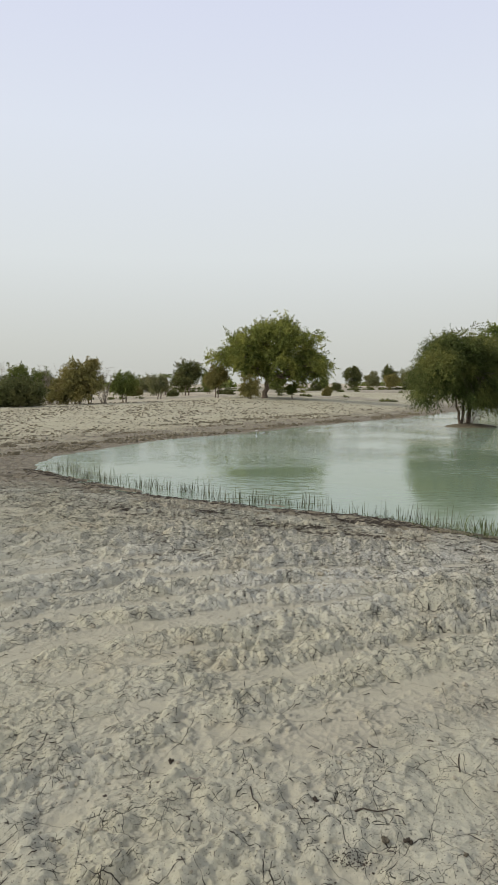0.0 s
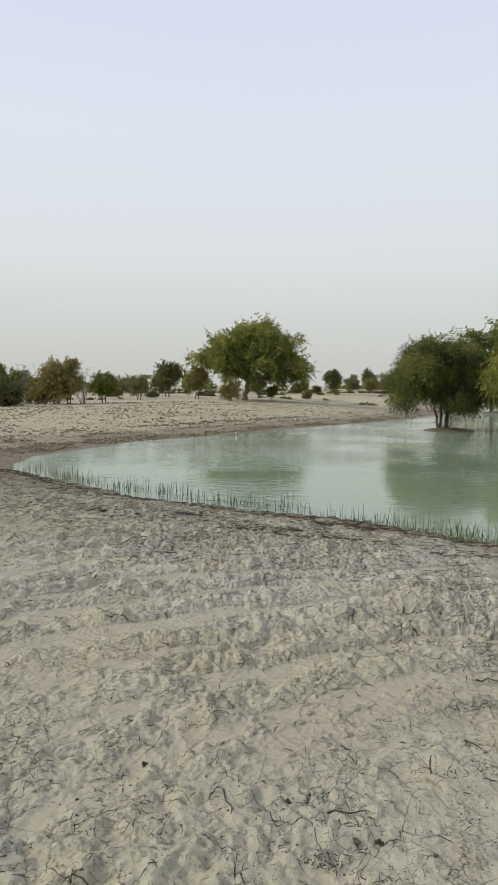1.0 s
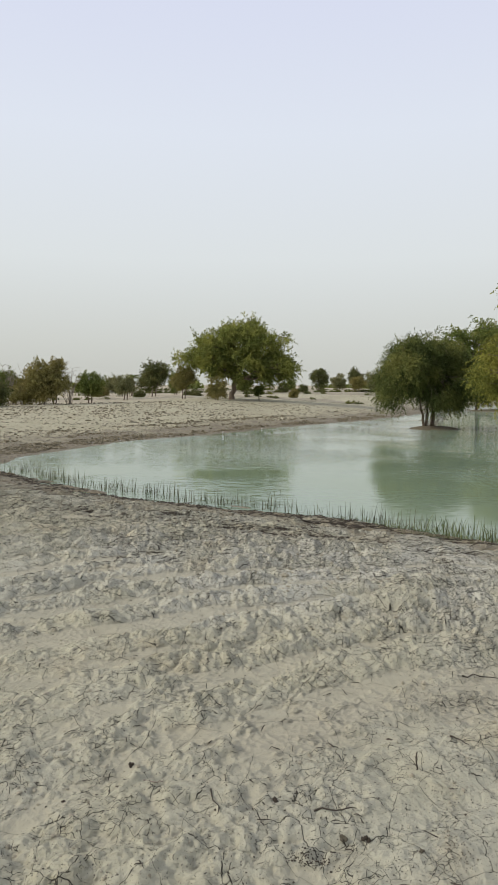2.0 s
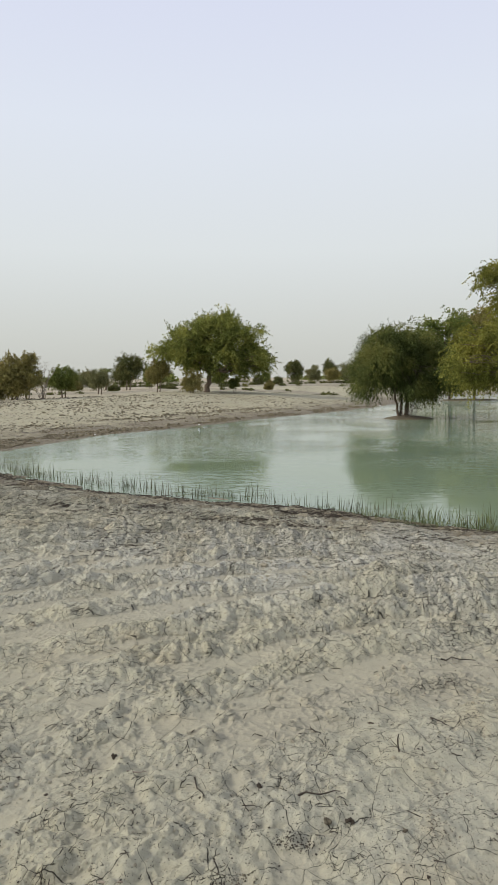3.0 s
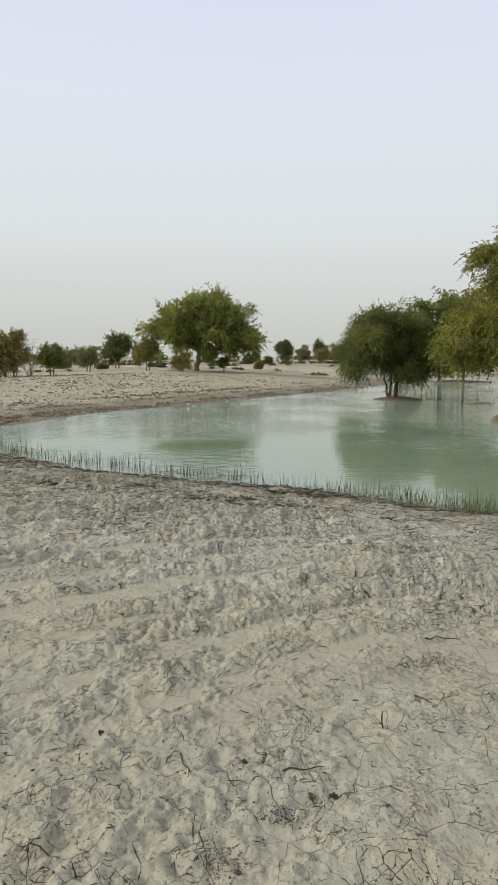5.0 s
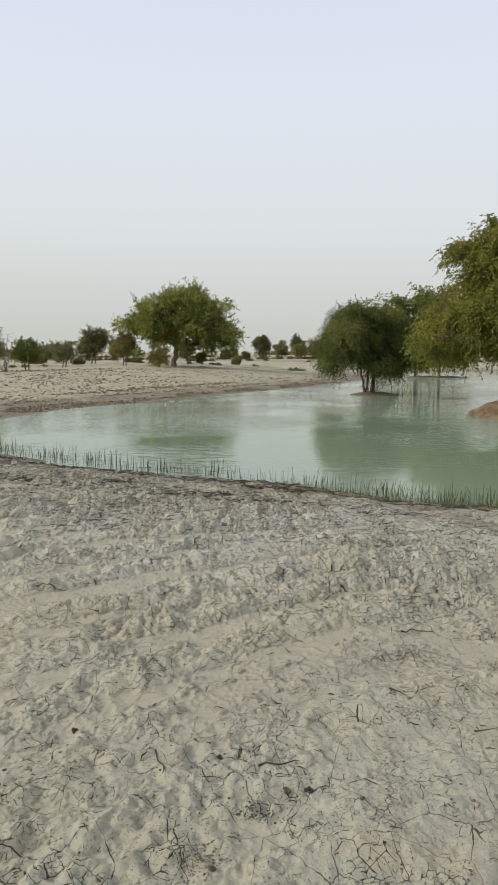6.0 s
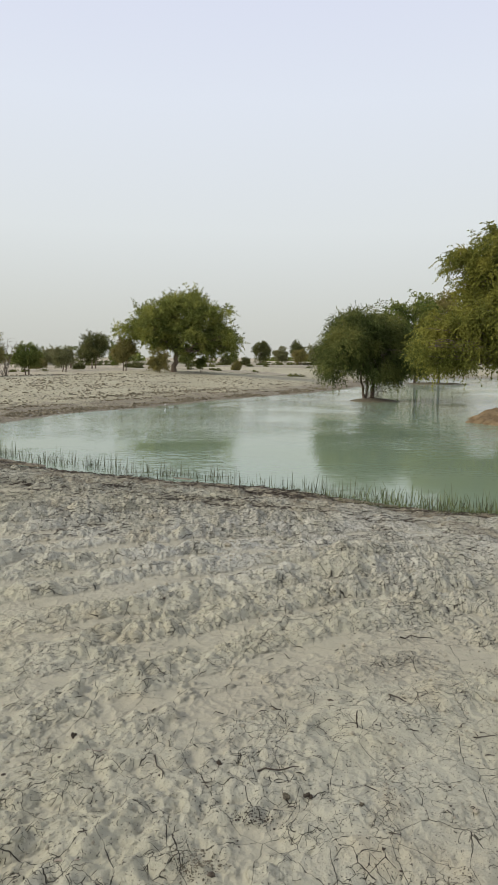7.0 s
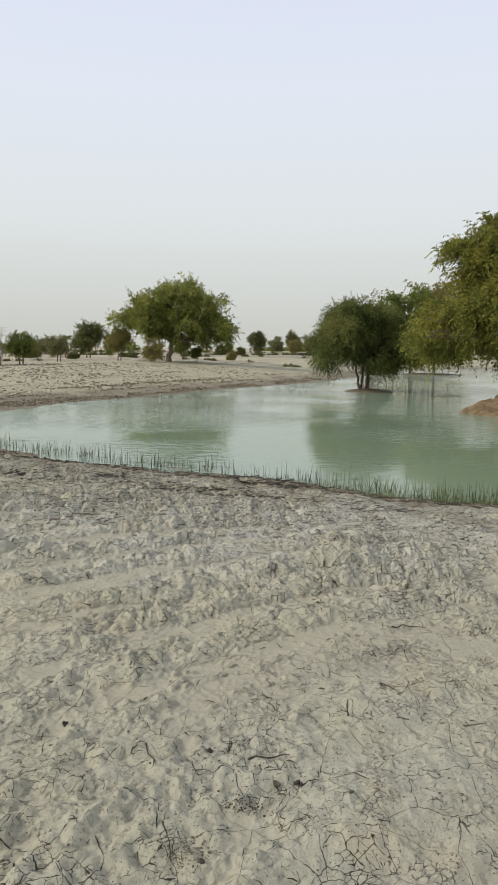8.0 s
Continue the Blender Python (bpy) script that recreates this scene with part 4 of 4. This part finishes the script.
def strands(name, places, material, seed, label, category):
    """Short bent dry strands lying flat, joined."""
    rng = np.random.default_rng(seed)
    tb = Tubes(3)
    heights = ground_zs([p[0] for p in places], [p[1] for p in places]) + 0.004
    for (px, py, size, turn), z in zip(places, heights):
        e = (px + size * math.cos(turn), py + size * math.sin(turn), z + rng.uniform(0, 0.012))
        tb.add(bow(rng, (px, py, z), e, 0.05, 4, 0.12), np.array([0.0022, 0.0026, 0.002, 0.0014]) * (1 + 0.18 * max(0.0, py - 4)))
    return tagged(new(name, tb.mesh(name, material)), label, category, kind="stuff")


rng = np.random.default_rng(41)
places = []
for i in range(900):
    p, n = at_shore(rng.uniform(0, 0.95))
    q = p - n * abs(rng.normal(0.16, 0.16)) + rng.normal(0, 0.04, 2)
    places.append((q[0], q[1], rng.uniform(0.04, 0.14), rng.normal(-0.6, 0.5)))
for cx, cy, rx, ry, n in [(0.52, 7.95, 0.28, 0.07, 210), (1.1, 7.55, 0.25, 0.08, 160), (1.84, 7.1, 0.2, 0.06, 120), (2.4, 6.65, 0.25, 0.08, 140),
                          (-1.78, 9.2, 0.2, 0.1, 120), (-0.64, 8.8, 0.18, 0.08, 100), (-1.43, 8.6, 0.15, 0.06, 60), (0.0, 8.25, 0.25, 0.07, 80),
                          (1.35, 8.75, 0.25, 0.06, 120), (1.95, 8.38, 0.15, 0.04, 100), (-0.8, 6.85, 0.3, 0.2, 60), (-0.65, 6.2, 0.3, 0.1, 50)]:
    for i in range(n):
        places.append((rng.normal(cx, rx), rng.normal(cy, ry), rng.uniform(0.03, 0.12), rng.normal(-0.4, 0.8)))
# strands standing in for dark cracks and the edges of trodden mud plates
for i in range(1000):
    p, n = at_shore(rng.uniform(0.05, 1))
    q = p - n * rng.uniform(0.25, 3.2) + rng.normal(0, 0.05, 2)
    places.append((q[0], q[1], rng.uniform(0.03, 0.10), rng.normal(-0.45, 0.45)))
for i in range(420):
    a, b = scatter(rng, 1, 1.7, 8.5, (-1.0, -4.0), (1.6, 4.6), 0.8)
    if len(a):
        places.append((a[0], b[0], rng.uniform(0.015, 0.06), rng.uniform(0, 6.28)))
strands("weed_and_crack_strands", places, STICK, 42, "dark strands of dead weed washed up on the mud, some standing in for cracks and plate edges", "debris")


def stick(ax, ay, bx, by, thick, label, material=STICK, rise=0.008, fork=False):
    rng = np.random.default_rng(int(abs(ax * 991 + ay * 77)))
    a, b = (ax, ay, ground_z(ax, ay) + thick), (bx, by, ground_z(bx, by) + thick + rise)
    root = tagged(new("stick"), label, "stick", "sticks on the mud")
    main = Tubes(6)
    line = bow(rng, a, b, 0.01, 7, 0.05)
    main.add(line, thick * np.array([1.5, 1.1, 1, 0.95, 0.9, 0.8, 0.5]))
    part("stem", main.mesh("stem", material), root)
    if fork:
        for i in (2, 3, 4):
            tw = Tubes(4)
            e = line[i] + rng.normal(0, 0.02, 3) + (0.0, 0.0, 0.012)
            tw.add(bow(rng, line[i], e, 0.1, 4, 0.1), thick * np.linspace(0.6, 0.25, 4))
            part("twig", tw.mesh("twig", material), root)
    return root


stick(0.39, 2.32, 0.55, 2.30, 0.0028, "dark dead twig lying on cracked mud", fork=True)
stick(0.0, 2.48, 0.03, 2.30, 0.0026, "thin dark twig lying across a crack in the mud")
stick(1.40, 3.50, 1.59, 3.46, 0.0032, "dark dead twig lying on cracked mud")
stick(-0.45, 3.04, -0.36, 3.14, 0.0022, "thin dark twig lying on cracked mud")
stick(1.08, 2.79, 1.13, 2.70, 0.0028, "short dark twig lying on cracked mud")
stick(1.32, 2.43, 1.41, 2.41, 0.0022, "short dark twig lying on cracked mud")
stick(-0.30, 1.91, -0.22, 1.87, 0.003, "pale dry straw lying on the mud", DRY_TWIG)
stick(-0.27, 2.52, -0.19, 2.51, 0.0025, "pale dry straw lying on the mud", DRY_TWIG)


def dead_seedling(x, y):
    rng = np.random.default_rng(3)
    root = tagged(new("dead_seedling"), "small dead brown seedling standing in the mud", "plant")
    root.matrix_world = pose(x, y, ground_z(x, y))
    tb = Tubes(6)
    tb.add(bow(rng, (0, 0, -0.02), (0.003, 0, 0.075), 0, 5, 0.04), [0.0035, 0.0035, 0.003, 0.003, 0.002])
    part("stem", tb.mesh("stem", STICK), root)
    for dx, dz in ((-0.035, 0.045), (-0.05, 0.02), (0.012, 0.05)):
        tw = Tubes(4)
        tw.add(bow(rng, (0, 0, 0.015), (dx, rng.normal(0, 0.01), dz), 0.1, 5, 0.06), np.linspace(0.0018, 0.001, 5))
        part("twig", tw.mesh("twig", STICK), root)


dead_seedling(0.85, 2.55)


def dung(x, y, size, seed, label, high=0.5, material=DUNG):
    """A pat or pile of dung: lumps pressed together."""
    rng = np.random.default_rng(seed)
    root = tagged(new("dung_pile"), label, "dung", "dung on the mud")
    root.matrix_world = pose(x, y, ground_z(x, y))
    shapes = [lump_mesh("pellet", seed + i, material, 0.7) for i in range(3)]
    for i in range(9):
        ob = part("pellet", shapes[i % 3], root)
        a, r = rng.uniform(0, 6.28), size * 0.42 * rng.uniform(0, 1) ** 0.6
        k = size * rng.uniform(0.32, 0.55)
        ob.matrix_local = pose(r * math.cos(a), r * math.sin(a), k * 0.2 + (size * high * 0.4 if i < 3 else 0), *rng.uniform(0, 360, 3)) @ Matrix.Scale(k, 4)


dung(0.556, 2.17, 0.034, 601, "dark dry lump of dung on cracked mud")
dung(0.47, 2.165, 0.030, 602, "flattened brown dung on cracked mud", 0.05, DUNG_DRY)
dung(0.25, 2.385, 0.027, 603, "small dark ball of dung on cracked mud")
dung(0.72, 2.06, 0.022, 604, "small brown dung on cracked mud", 0.1, DUNG_DRY)
dung(-0.34, 2.67, 0.028, 605, "small dark ball of dung on cracked mud")
dung(0.73, 1.85, 0.014, 606, "small dark pellet of dung on smooth mud")

rng = np.random.default_rng(51)
for i, (cx, cy, rx, ry, n) in enumerate([(0.13, 1.88, 0.04, 0.035, 330), (0.36, 2.07, 0.05, 0.02, 190), (0.85, 2.1, 0.03, 0.06, 110), (1.75, 3.07, 0.05, 0.045, 200), (0.93, 1.73, 0.03, 0.02, 40)]):
    bits("dung_crumbs", rng.normal(cx, rx, n), rng.normal(cy, ry, n), np.exp(rng.normal(-5.55, 0.35, n)), DUNG_DRY if i != 1 else DUNG, 52 + i, "crumbled dry dung in a heap on the mud", "dung", 0.3, 0.6, True)


def scrap(x, y, size, seed):
    ob = new("litter_scrap", lump_mesh("litter_scrap", seed, SCRAP, 0.25, rough=0.5))
    ob.matrix_world = pose(x, y, ground_z(x, y) + 0.1 * size, 0, 0, 40 * seed) @ Matrix.Scale(size, 4)
    tagged(ob, "crumpled white scrap of litter by the water", "litter", "litter along the shore")


for i, (x, y, size) in enumerate([(-3.25, 22.6, 0.16), (-1.5, 24.3, 0.13), (-4.7, 18.2, 0.12), (0.3, 26.6, 0.18), (-0.75, 10.45, 0.05), (1.85, 8.95, 0.05), (12.0, 41.6, 0.25), (2.0, 28.9, 0.12)]):
    scrap(x, y, size * 0.45, 700 + i)
